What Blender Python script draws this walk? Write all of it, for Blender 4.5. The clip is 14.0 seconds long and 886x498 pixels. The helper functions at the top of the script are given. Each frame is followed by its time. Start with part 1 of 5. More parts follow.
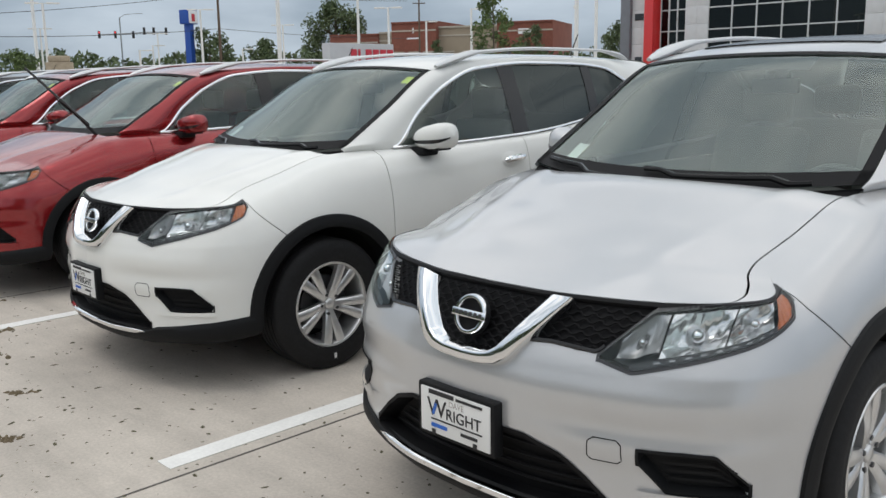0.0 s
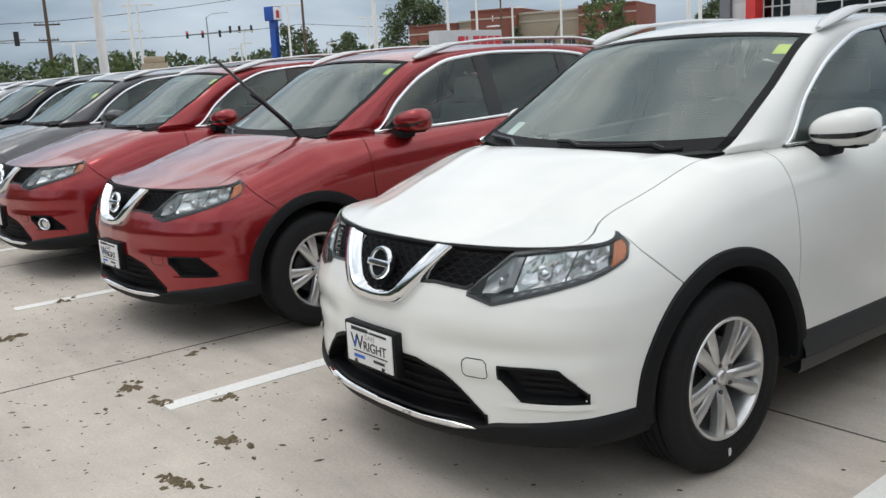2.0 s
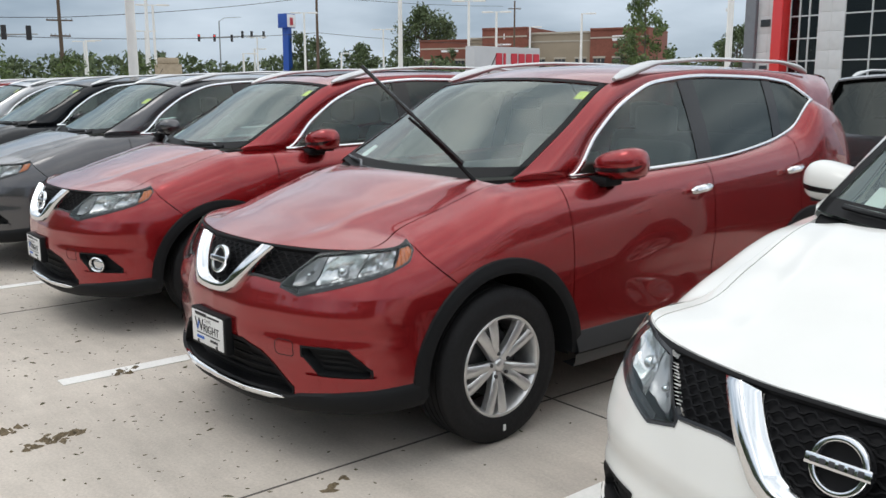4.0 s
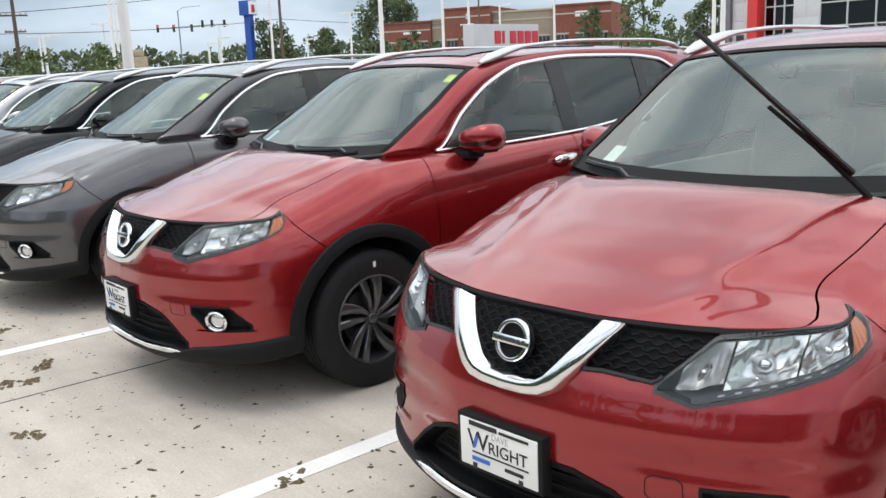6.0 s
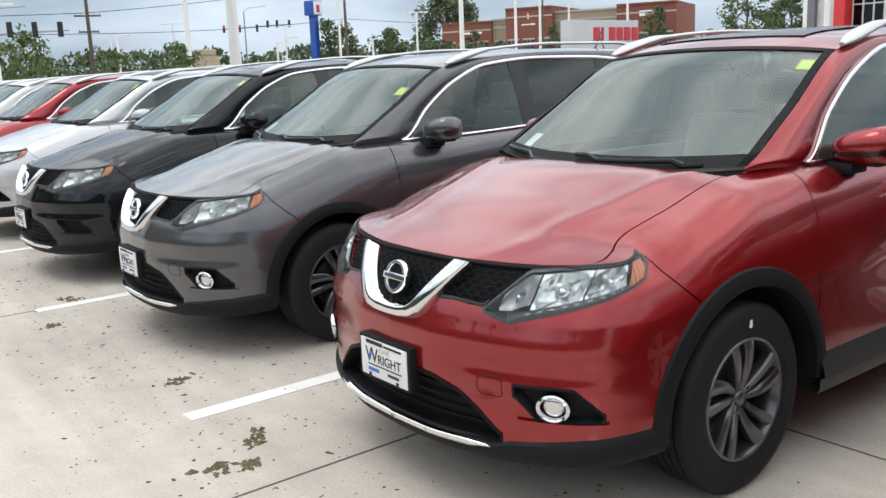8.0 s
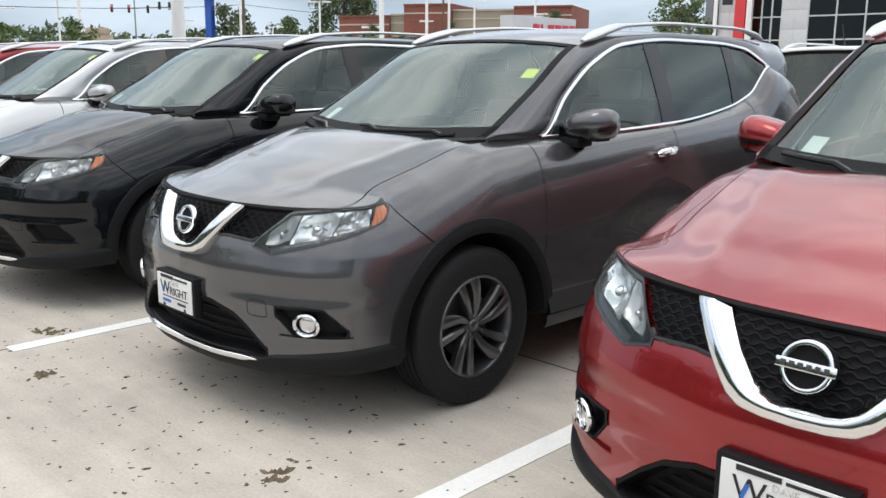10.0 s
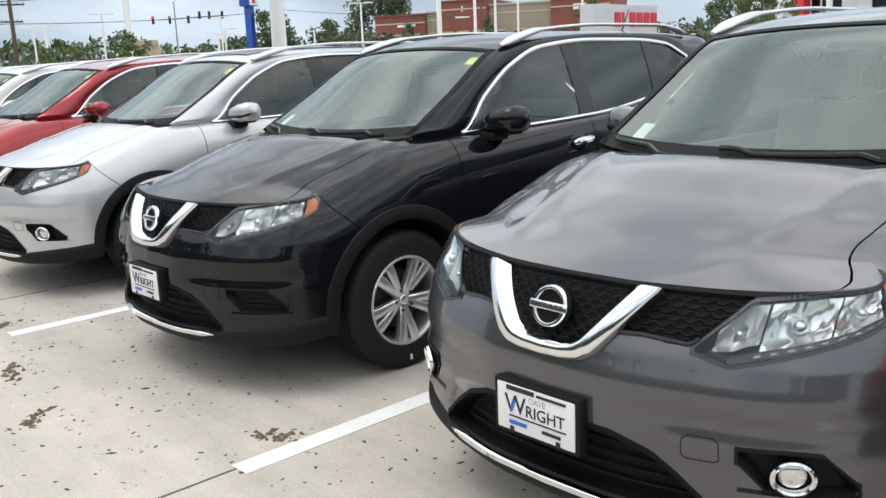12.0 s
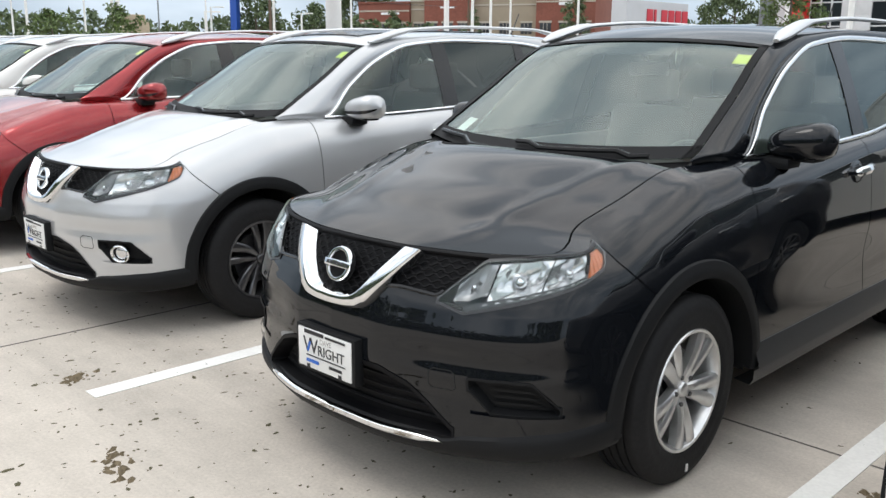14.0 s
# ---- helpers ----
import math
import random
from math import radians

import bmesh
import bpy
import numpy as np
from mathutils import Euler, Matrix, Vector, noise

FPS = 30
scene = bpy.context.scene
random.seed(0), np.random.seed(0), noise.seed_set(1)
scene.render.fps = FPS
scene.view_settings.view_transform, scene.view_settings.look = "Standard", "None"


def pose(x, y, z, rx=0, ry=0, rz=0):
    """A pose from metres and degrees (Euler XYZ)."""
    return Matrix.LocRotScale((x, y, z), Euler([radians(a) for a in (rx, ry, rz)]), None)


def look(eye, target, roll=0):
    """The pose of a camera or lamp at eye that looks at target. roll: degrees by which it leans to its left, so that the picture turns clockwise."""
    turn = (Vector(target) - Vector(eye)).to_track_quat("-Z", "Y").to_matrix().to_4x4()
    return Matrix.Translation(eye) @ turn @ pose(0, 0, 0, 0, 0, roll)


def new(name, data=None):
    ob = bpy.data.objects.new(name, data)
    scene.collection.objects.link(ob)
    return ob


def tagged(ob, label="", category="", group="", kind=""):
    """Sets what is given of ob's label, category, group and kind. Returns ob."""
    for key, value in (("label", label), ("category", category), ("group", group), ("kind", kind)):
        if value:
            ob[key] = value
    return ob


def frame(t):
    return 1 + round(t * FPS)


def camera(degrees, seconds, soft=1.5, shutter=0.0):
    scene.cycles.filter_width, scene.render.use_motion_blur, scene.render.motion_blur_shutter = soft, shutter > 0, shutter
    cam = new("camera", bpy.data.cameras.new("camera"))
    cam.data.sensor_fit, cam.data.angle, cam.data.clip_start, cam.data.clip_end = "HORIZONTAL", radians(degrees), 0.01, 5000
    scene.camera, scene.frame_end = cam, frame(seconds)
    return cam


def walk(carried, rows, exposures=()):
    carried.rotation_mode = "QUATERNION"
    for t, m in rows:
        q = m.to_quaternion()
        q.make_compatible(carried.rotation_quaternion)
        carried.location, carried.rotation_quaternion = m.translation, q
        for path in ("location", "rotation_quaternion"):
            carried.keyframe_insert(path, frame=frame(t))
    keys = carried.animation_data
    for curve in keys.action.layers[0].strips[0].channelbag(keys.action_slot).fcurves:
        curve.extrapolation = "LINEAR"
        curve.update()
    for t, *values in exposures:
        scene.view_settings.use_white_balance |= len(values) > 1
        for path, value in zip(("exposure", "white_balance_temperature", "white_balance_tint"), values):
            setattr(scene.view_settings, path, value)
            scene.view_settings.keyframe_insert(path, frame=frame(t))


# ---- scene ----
# Camera and walk: seconds, x, y, z, heading, pitch, lean.
cam = camera(53.62, 14.0)
ROWS = [
    (0, 1.804, -1.868, 1.539, 45.35, -10.87, 0.83),
    (0.5, 1.369, -1.831, 1.512, 45.37, -10.60, 1.54),
    (1, 0.861, -1.841, 1.524, 42.86, -11.31, 2.95),
    (1.5, 0.306, -1.820, 1.537, 47.78, -11.49, 4.61),
    (2, -0.176, -1.805, 1.522, 50.21, -11.41, 2.92),
    (2.5, -0.664, -1.722, 1.536, 48.51, -11.66, 2.31),
    (3, -1.141, -1.640, 1.593, 52.84, -10.10, 3.59),
    (3.2, -1.310, -1.613, 1.587, 52.96, -10.48, 2.09),
    (5.3, -3.352, -1.665, 1.583, 47.50, -9.92, 1.04),
    (5.5, -3.544, -1.672, 1.563, 47.37, -10.84, 1.87),
    (6, -3.993, -1.679, 1.600, 47.94, -11.61, 2.27),
    (6.5, -4.417, -1.683, 1.592, 48.53, -11.17, 4.15),
    (7, -4.860, -1.709, 1.601, 47.09, -11.26, 3.11),
    (7.5, -5.324, -1.712, 1.604, 49.73, -10.29, 4.64),
    (8, -5.761, -1.782, 1.575, 51.52, -11.43, 2.23),
    (8.2, -5.961, -1.823, 1.555, 50.76, -11.23, 1.77),
    (10.3, -7.947, -1.886, 1.495, 43.65, -12.15, 0.12),
    (10.5, -8.149, -1.854, 1.527, 43.98, -13.03, 1.70),
    (11, -8.554, -1.851, 1.534, 44.76, -11.88, 0.70),
    (11.5, -9.015, -1.869, 1.551, 43.90, -11.46, 0.41),
    (12, -9.469, -1.896, 1.543, 46.74, -12.01, 2.29),
    (12.5, -9.905, -1.924, 1.545, 48.48, -11.59, 0.15),
    (13, -10.384, -1.949, 1.573, 45.81, -10.69, 0.23),
    (13.5, -10.866, -1.904, 1.541, 45.99, -11.43, 0.84),
    (14, -11.278, -1.862, 1.566, 45.36, -12.65, -0.40),
]
walk(cam, [(t, pose(x, y, z, 90 + pitch, lean, yaw)) for t, x, y, z, yaw, pitch, lean in ROWS],
     [(0, -0.43), (1.5, -0.30), (3.2, -0.34), (5.3, 0.09), (8.2, 0.15), (10.3, 0.13), (14, 0.18)])

# ---- light: an overcast day ----
world = bpy.data.worlds.new("overcast")
scene.world = world
world.use_nodes = True
wn, wl = world.node_tree.nodes, world.node_tree.links
wn.clear()
sky = wn.new("ShaderNodeTexSky")
sky.sky_type, sky.sun_disc = "NISHITA", False
sky.sun_elevation, sky.sun_rotation = radians(58), radians(200)
sky_level = wn.new("ShaderNodeVectorMath")
sky_level.operation = "SCALE"
sky_level.inputs["Scale"].default_value = 0.10
wl.new(sky.outputs["Color"], sky_level.inputs[0])
where = wn.new("ShaderNodeTexCoord")
flat = wn.new("ShaderNodeMapping")
flat.inputs["Scale"].default_value = (1.0, 1.0, 3.2)
wl.new(where.outputs["Generated"], flat.inputs["Vector"])
puffs = wn.new("ShaderNodeTexNoise")
puffs.inputs["Scale"].default_value, puffs.inputs["Detail"].default_value = 3.2, 7.0
wl.new(flat.outputs["Vector"], puffs.inputs["Vector"])
cloud = wn.new("ShaderNodeValToRGB")
cloud.color_ramp.elements[0].position, cloud.color_ramp.elements[0].color = 0.36, (0.40, 0.465, 0.53, 1)
cloud.color_ramp.elements[1].position, cloud.color_ramp.elements[1].color = 0.66, (0.87, 0.905, 0.94, 1)
wl.new(puffs.outputs["Fac"], cloud.inputs["Fac"])
# the cloud deck is brighter overhead than low down
height = wn.new("ShaderNodeSeparateXYZ")
wl.new(where.outputs["Generated"], height.inputs["Vector"])
lift = wn.new("ShaderNodeMapRange")
lift.inputs["From Min"].default_value, lift.inputs["From Max"].default_value = 0.0, 0.8
lift.inputs["To Min"].default_value, lift.inputs["To Max"].default_value = 0.84, 2.6
wl.new(height.outputs["Z"], lift.inputs["Value"])
deck = wn.new("ShaderNodeVectorMath")
deck.operation = "SCALE"
# cooler low down, warmer overhead
hue = wn.new("ShaderNodeMix")
hue.data_type = "RGBA"
hue.inputs["A"].default_value, hue.inputs["B"].default_value = (0.86, 0.975, 1.10, 1), (1.05, 1.0, 0.95, 1)
warm = wn.new("ShaderNodeMapRange")
warm.inputs["From Max"].default_value = 0.55
wl.new(height.outputs["Z"], warm.inputs["Value"])
wl.new(warm.outputs["Result"], hue.inputs["Factor"])
tinted = wn.new("ShaderNodeVectorMath")
tinted.operation = "MULTIPLY"
wl.new(cloud.outputs["Color"], tinted.inputs[0])
wl.new(hue.outputs["Result"], tinted.inputs[1])
wl.new(tinted.outputs["Vector"], deck.inputs[0])
wl.new(lift.outputs["Result"], deck.inputs["Scale"])
both = wn.new("ShaderNodeMix")
both.data_type = "RGBA"
both.inputs["Factor"].default_value = 0.88
wl.new(sky_level.outputs["Vector"], both.inputs["A"])
wl.new(deck.outputs["Vector"], both.inputs["B"])
shine = wn.new("ShaderNodeBackground")
shine.inputs["Strength"].default_value = 1.0
wl.new(both.outputs["Result"], shine.inputs["Color"])
wl.new(shine.outputs["Background"], wn.new("ShaderNodeOutputWorld").inputs["Surface"])

sun_data = bpy.data.lights.new("sun", "SUN")
sun_data.energy, sun_data.angle, sun_data.color = 0.7, radians(25), (1.0, 0.96, 0.90)
sun = new("sun", sun_data)
sun.matrix_world = look((0, 0, 40), (8, 14, 0))

# ---- materials ----
def material(name, color, rough=0.5, metal=0.0, coat=0.0, grain=0.0, grain_size=40.0, blotch=0.0, blotch_size=2.0, bump=0.0, spread=0.0, spec=0.5):
    """A Principled material with variation at two scales, and a random shade for each object (spread)."""
    m = bpy.data.materials.new(name)
    m.use_nodes = True
    n, l = m.node_tree.nodes, m.node_tree.links
    p = n["Principled BSDF"]
    p.inputs["Base Color"].default_value = (*color, 1)
    p.inputs["Roughness"].default_value, p.inputs["Metallic"].default_value = rough, metal
    p.inputs["Coat Weight"].default_value, p.inputs["Coat Roughness"].default_value = coat, 0.03
    p.inputs["Specular IOR Level"].default_value = spec
    if grain or blotch or bump or spread:
        at = n.new("ShaderNodeTexCoord").outputs["Object"]
        total = None
        for amount, size in ((grain, grain_size), (blotch, blotch_size)):
            if not amount:
                continue
            t = n.new("ShaderNodeTexNoise")
            t.inputs["Scale"].default_value, t.inputs["Detail"].default_value = size, 5
            l.new(at, t.inputs["Vector"])
            r = n.new("ShaderNodeMapRange")
            r.inputs["From Min"].default_value, r.inputs["From Max"].default_value = 0.25, 0.75
            r.inputs["To Min"].default_value, r.inputs["To Max"].default_value = 1 - amount, 1 + amount
            l.new(t.outputs["Fac"], r.inputs["Value"])
            total = mul(n, l, total, r.outputs["Result"])
        if spread:
            r = n.new("ShaderNodeMapRange")
            r.inputs["To Min"].default_value, r.inputs["To Max"].default_value = 1 - spread, 1 + spread
            l.new(n.new("ShaderNodeObjectInfo").outputs["Random"], r.inputs["Value"])
            total = mul(n, l, total, r.outputs["Result"])
        if total:
            v = n.new("ShaderNodeVectorMath")
            v.operation = "SCALE"
            v.inputs[0].default_value = color
            l.new(total, v.inputs["Scale"])
            l.new(v.outputs["Vector"], p.inputs["Base Color"])
        if bump:
            t = n.new("ShaderNodeTexNoise")
            t.inputs["Scale"].default_value, t.inputs["Detail"].default_value = grain_size, 4
            l.new(at, t.inputs["Vector"])
            b = n.new("ShaderNodeBump")
            b.inputs["Strength"].default_value, b.inputs["Distance"].default_value = bump, 0.01
            l.new(t.outputs["Fac"], b.inputs["Height"])
            l.new(b.outputs["Normal"], p.inputs["Normal"])
    return m


def mul(n, l, a, b):
    if a is None:
        return b
    k = n.new("ShaderNodeMath")
    k.operation = "MULTIPLY"
    l.new(a, k.inputs[0])
    l.new(b, k.inputs[1])
    return k.outputs[0]


def glass(name, tint, ior=1.5, gloss=0.01):
    """Thin tinted pane: a clear coloured sheet with a Fresnel gloss."""
    m = bpy.data.materials.new(name)
    m.use_nodes = True
    n, l = m.node_tree.nodes, m.node_tree.links
    n.clear()
    clear = n.new("ShaderNodeBsdfTransparent")
    clear.inputs["Color"].default_value = (*tint, 1)
    shiny = n.new("ShaderNodeBsdfGlossy")
    shiny.inputs["Roughness"].default_value = gloss
    shiny.inputs["Color"].default_value = (0.90, 1.0, 0.97, 1)
    f = n.new("ShaderNodeFresnel")
    f.inputs["IOR"].default_value = ior
    mix = n.new("ShaderNodeMixShader")
    l.new(f.outputs["Fac"], mix.inputs["Fac"])
    l.new(clear.outputs[0], mix.inputs[1])
    l.new(shiny.outputs[0], mix.inputs[2])
    l.new(mix.outputs[0], n.new("ShaderNodeOutputMaterial").inputs["Surface"])
    return m


def car_paint(name, color, metal=0.0, rough=0.3, dust=0.03):
    m = material(name, color, rough, metal, 1.0, grain=0.05 if metal else 0.0, grain_size=900.0, blotch=dust, blotch_size=3.0, spec=0.5 if metal else 0.0)
    if color[0] < 0.05:
        m.node_tree.nodes["Principled BSDF"].inputs["Coat IOR"].default_value = 1.46
    return m


PAINT = {
    "white": car_paint("paint_white", (0.80, 0.80, 0.77), 0.0, 0.35),
    "silver": car_paint("paint_silver", (0.55, 0.555, 0.565), 0.5, 0.32),
    "red": car_paint("paint_red", (0.29, 0.010, 0.013), 0.6, 0.27),
    "grey": car_paint("paint_grey", (0.094, 0.093, 0.099), 0.6, 0.26),
    "black": car_paint("paint_black", (0.006, 0.007, 0.009), 0.0, 0.25),
    "maroon": car_paint("paint_maroon", (0.09, 0.01, 0.015), 0.3, 0.3),
}
M_PLASTIC = material("textured_black_plastic", (0.0075, 0.008, 0.009), 0.6, grain=0.15, grain_size=300, bump=0.08, spec=0.22)
# sill cladding: the black plastic made paler for the sky light it catches
M_SILL = material("skylit_grey_plastic", (0.030, 0.031, 0.033), 0.42, grain=0.15, grain_size=300, bump=0.05)
M_GLOSSBLACK = material("gloss_black_plastic", (0.008, 0.008, 0.009), 0.2)
M_DARK = material("underside_black", (0.006, 0.006, 0.006), 0.9)
M_RUBBER = material("tyre_rubber", (0.010, 0.010, 0.011), 0.7, grain=0.25, grain_size=60, bump=0.15, spec=0.3)
M_CHROME = material("chrome", (0.82, 0.83, 0.84), 0.07, 1.0)
M_SATIN = material("satin_silver_rail", (0.66, 0.67, 0.68), 0.42, 0.7)
M_ALLOY = material("silver_alloy", (0.68, 0.68, 0.68), 0.28, 0.8, grain=0.05)
M_DARKALLOY = material("dark_grey_alloy", (0.085, 0.085, 0.09), 0.3, 0.7, coat=0.6)
M_LAMPBODY = material("lamp_reflector", (0.74, 0.74, 0.745), 0.12, 0.78)
M_LAMPTRAY = material("lamp_housing_grey", (0.40, 0.405, 0.415), 0.25, 0.5)
M_LAMPDARK = material("lamp_dark_trim", (0.055, 0.056, 0.06), 0.3, 0.2)
M_AMBER = material("amber_reflector", (0.58, 0.13, 0.015), 0.2, coat=1.0)
M_WIND = glass("windscreen_glass", (0.82, 0.94, 0.89), 2.05)
M_SIDE = glass("front_side_glass", (0.68, 0.78, 0.74), 1.7)
M_PRIVACY = glass("privacy_glass", (0.08, 0.084, 0.088), 1.58)
M_LENS = glass("lamp_lens", (0.93, 0.95, 0.96), 1.45)
M_SEAT = material("charcoal_seat_cloth", (0.34, 0.335, 0.32), 0.85, grain=0.2, grain_size=120)
M_DASH = material("dark_dashboard", (0.13, 0.133, 0.132), 0.6, grain=0.1)
M_TRIM = material("beige_lining", (0.45, 0.43, 0.40), 0.9)
M_STICKER = material("yellow_green_sticker", (0.78, 0.82, 0.10), 0.6)
M_PAPER = material("white_paper", (0.80, 0.80, 0.80), 0.7)
M_GRILLE = material("matt_black_mesh", (0.005, 0.005, 0.006), 0.6, spec=0.18)
M_PLATE = material("white_plate_insert", (0.78, 0.78, 0.77), 0.45)
M_INK = material("plate_ink_black", (0.015, 0.015, 0.018), 0.5)
M_BLUEINK = material("plate_ink_blue", (0.03, 0.14, 0.55), 0.5)
M_REDINK = material("sign_red", (0.52, 0.03, 0.05), 0.45)

# ---- the parked cars: one compact SUV shape, built once, in several trims ----
def spline(keys, values, q):
    """Monotone-ish cubic through keys, for arrays."""
    k, v, q = np.asarray(keys, float), np.asarray(values, float), np.asarray(q, float)
    d = np.diff(v) / np.diff(k)
    g = np.concatenate([[d[0]], np.where(d[1:] * d[:-1] > 0, 2 * d[1:] * d[:-1] / (d[1:] + d[:-1] + 1e-12), 0), [d[-1]]])
    i = np.clip(np.searchsorted(k, q) - 1, 0, len(k) - 2)
    h = k[i + 1] - k[i]
    t = np.clip((q - k[i]) / h, 0, 1)
    return ((2 * t**3 - 3 * t**2 + 1) * v[i] + (t**3 - 2 * t**2 + t) * h * g[i] + (3 * t**2 - 2 * t**3) * v[i + 1] + (t**3 - t**2) * h * g[i + 1])


# the outline seen from above, from the middle of the nose round to the middle of the tail
PLAN_X = (0, 0.20, 0.40, 0.58, 0.72, 0.82, 0.885, 0.915, 0.925, 0.935, 0.935, 0.93, 0.90, 0.80, 0.50, 0)
PLAN_Y = (0, 0.008, 0.05, 0.11, 0.19, 0.30, 0.48, 0.75, 1.10, 1.60, 2.60, 3.60, 4.15, 4.45, 4.58, 4.62)
PLAN_S = np.concatenate([[0], np.cumsum(np.hypot(np.diff(PLAN_X), np.diff(PLAN_Y)))])
LOW = 0.18
# the top edge of the wrapped-round shell (bonnet edge, then the window line)
TOP_S = (0, 0.45, 0.75, 0.95, 1.095, 1.367, 1.717, 2.0, 2.217, 3.217, 3.9, 4.2, 4.46, 4.77, 5.08, 5.95)
TOP_Z = (0.925, 0.926, 0.934, 0.945, 0.962, 1.045, 1.145, 1.157, 1.155, 1.185, 1.25, 1.325, 1.50, 1.43, 1.2, 1.15)
# side section: how far the skin lies inside the widest outline, and at which share of the height
SIDE_H = (0, 0.12, 0.3, 0.5, 0.66, 0.80, 0.92, 1.0)
SIDE_DX = (-0.035, -0.008, 0.0, 0.0, -0.012, -0.04, -0.10, -0.17)
SIDE_ZF = (0, 0.15, 0.36, 0.56, 0.72, 0.86, 0.965, 1.0)
NOSE_Z = (0.17, 0.25, 0.31, 0.45, 0.55, 0.66, 0.73, 0.80, 0.87, 0.925, 0.97, 1.1)
NOSE_DY = (0.07, 0.03, 0.0, 0.0, -0.012, -0.008, 0.012, 0.04, 0.08, 0.12, 0.16, 0.2)


def s_of_y(y):
    """Arc length along the outline where the flank is at y."""
    return float(np.interp(y, PLAN_Y, PLAN_S))


def skin(s, h, sunk=None):
    """The body shell: s along the outline (minus: the other flank), h from the sill up to the top edge."""
    s, h = np.broadcast_arrays(np.asarray(s, float), np.asarray(h, float))
    a = np.abs(s)
    x, y = spline(PLAN_S, PLAN_X, a), spline(PLAN_S, PLAN_Y, a)
    top = spline(TOP_S, TOP_Z, a)
    zf = spline(SIDE_H, SIDE_ZF, h)
    dx = spline(SIDE_H, SIDE_DX, h)
    z_side = LOW + (top - LOW) * zf
    z_nose = LOW + (top - LOW) * h
    front = np.clip((1.25 - a) / 0.45, 0, 1)
    front = front * front * (3 - 2 * front)
    z = z_nose * front + z_side * (1 - front)
    width = spline((0, 0.9, 1.1, 1.367, 1.717, 1.95, 2.1, 2.6, 3.2, 4.2, 6), (1, 1.05, 1.25, 1.32, 1.42, 1.12, 1.0, 0.75, 0.6, 0.9, 0.95), a)
    dx = np.where(dx < -0.012, -0.012 + (dx + 0.012) * width, dx)
    # hollow along the doors, and the swell over the wheels
    door = np.exp(-((y - 2.3) / 0.75) ** 2)
    x = x + (1 - front) * dx - door * 0.022 * np.exp(-((z - 0.62) / 0.14) ** 2) * (1 - front)
    x = x - front * 0.05 * np.clip((z - 0.75) / 0.25, 0, 1) * np.clip(a / 0.9, 0, 1)
    y = y + front * spline(NOSE_Z, NOSE_DY, z)
    # a fold across the bumper below the lamps
    y = y + front * 0.013 * np.exp(-((z - 0.590) / 0.040) ** 2) * np.clip((a - 0.2) / 0.25, 0, 1)
    return np.stack([np.where(s < 0, -x, x), y, z], -1)


def h_of_z(s, z):
    a = np.abs(s)
    top = spline(TOP_S, TOP_Z, a)
    share = np.clip((z - LOW) / (top - LOW), 0, 1)
    front = np.clip((1.25 - a) / 0.45, 0, 1)
    front = front * front * (3 - 2 * front)
    fine = np.linspace(0, 1, 400)
    return front * share + (1 - front) * np.interp(share, spline(SIDE_H, SIDE_ZF, fine), fine)


def skin_z(s, z, off=0.0):
    """The skin at a height z, moved outwards by off."""
    s, z = np.broadcast_arrays(np.asarray(s, float), np.asarray(z, float))
    h = h_of_z(s, z)
    p = skin(s, h)
    e = 0.004
    u = skin(s + e, h) - skin(s - e, h)
    v = skin(s, np.clip(h + e, 0, 1)) - skin(s, np.clip(h - e, 0, 1))
    n = np.cross(u, v)
    n /= np.linalg.norm(n, axis=-1, keepdims=True) + 1e-9
    return p + n * np.asarray(off)[..., None] if np.ndim(off) else p + n * off


MESHES = {}


def grid_mesh(name, points, keep=None, flip=False, closed=False):
    """A mesh from a grid of points (rows x columns x 3); keep(i, j) may leave faces out."""
    rows, cols = points.shape[:2]
    faces = []
    for i in range(rows - 1):
        for j in range(cols if closed else cols - 1):
            if keep is not None and not keep[i, j]:
                continue
            k = (j + 1) % cols
            f = (i * cols + j, i * cols + k, (i + 1) * cols + k, (i + 1) * cols + j)
            faces.append(f[::-1] if flip else f)
    m = bpy.data.meshes.new(name)
    m.from_pydata(points.reshape(-1, 3).tolist(), [], faces)
    m.polygons.foreach_set("use_smooth", [True] * len(m.polygons))
    m.update()
    m.set_sharp_from_angle(angle=radians(42))
    return m


def bm_mesh(name, bm, smooth=True):
    m = bpy.data.meshes.new(name)
    bmesh.ops.recalc_face_normals(bm, faces=bm.faces)
    bm.to_mesh(m)
    bm.free()
    if smooth:
        m.polygons.foreach_set("use_smooth", [True] * len(m.polygons))
        m.set_sharp_from_angle(angle=radians(38))
    return m


def part(name, data, mat, parent, label=""):
    """One mesh object under a thing or a part; data is a mesh or a bmesh. The material belongs to the object."""
    if isinstance(data, bmesh.types.BMesh):
        data = bm_mesh(name, data)
    ob = new(name, data)
    if not data.materials:
        data.materials.append(mat)
    ob.material_slots[0].link = "OBJECT"
    ob.material_slots[0].material = mat
    ob.parent = parent
    if label:
        ob["label"] = label
    return ob


def box_bm(x0, x1, y0, y1, z0, z1, bevel=0.0, segments=2):
    bm = bmesh.new()
    bmesh.ops.create_cube(bm, size=1.0, matrix=Matrix.Translation(((x0 + x1) / 2, (y0 + y1) / 2, (z0 + z1) / 2)) @ Matrix.Diagonal((x1 - x0, y1 - y0, z1 - z0, 1)))
    if bevel:
        bmesh.ops.bevel(bm, geom=bm.edges[:], offset=bevel, segments=segments, affect="EDGES", profile=0.6)
    return bm


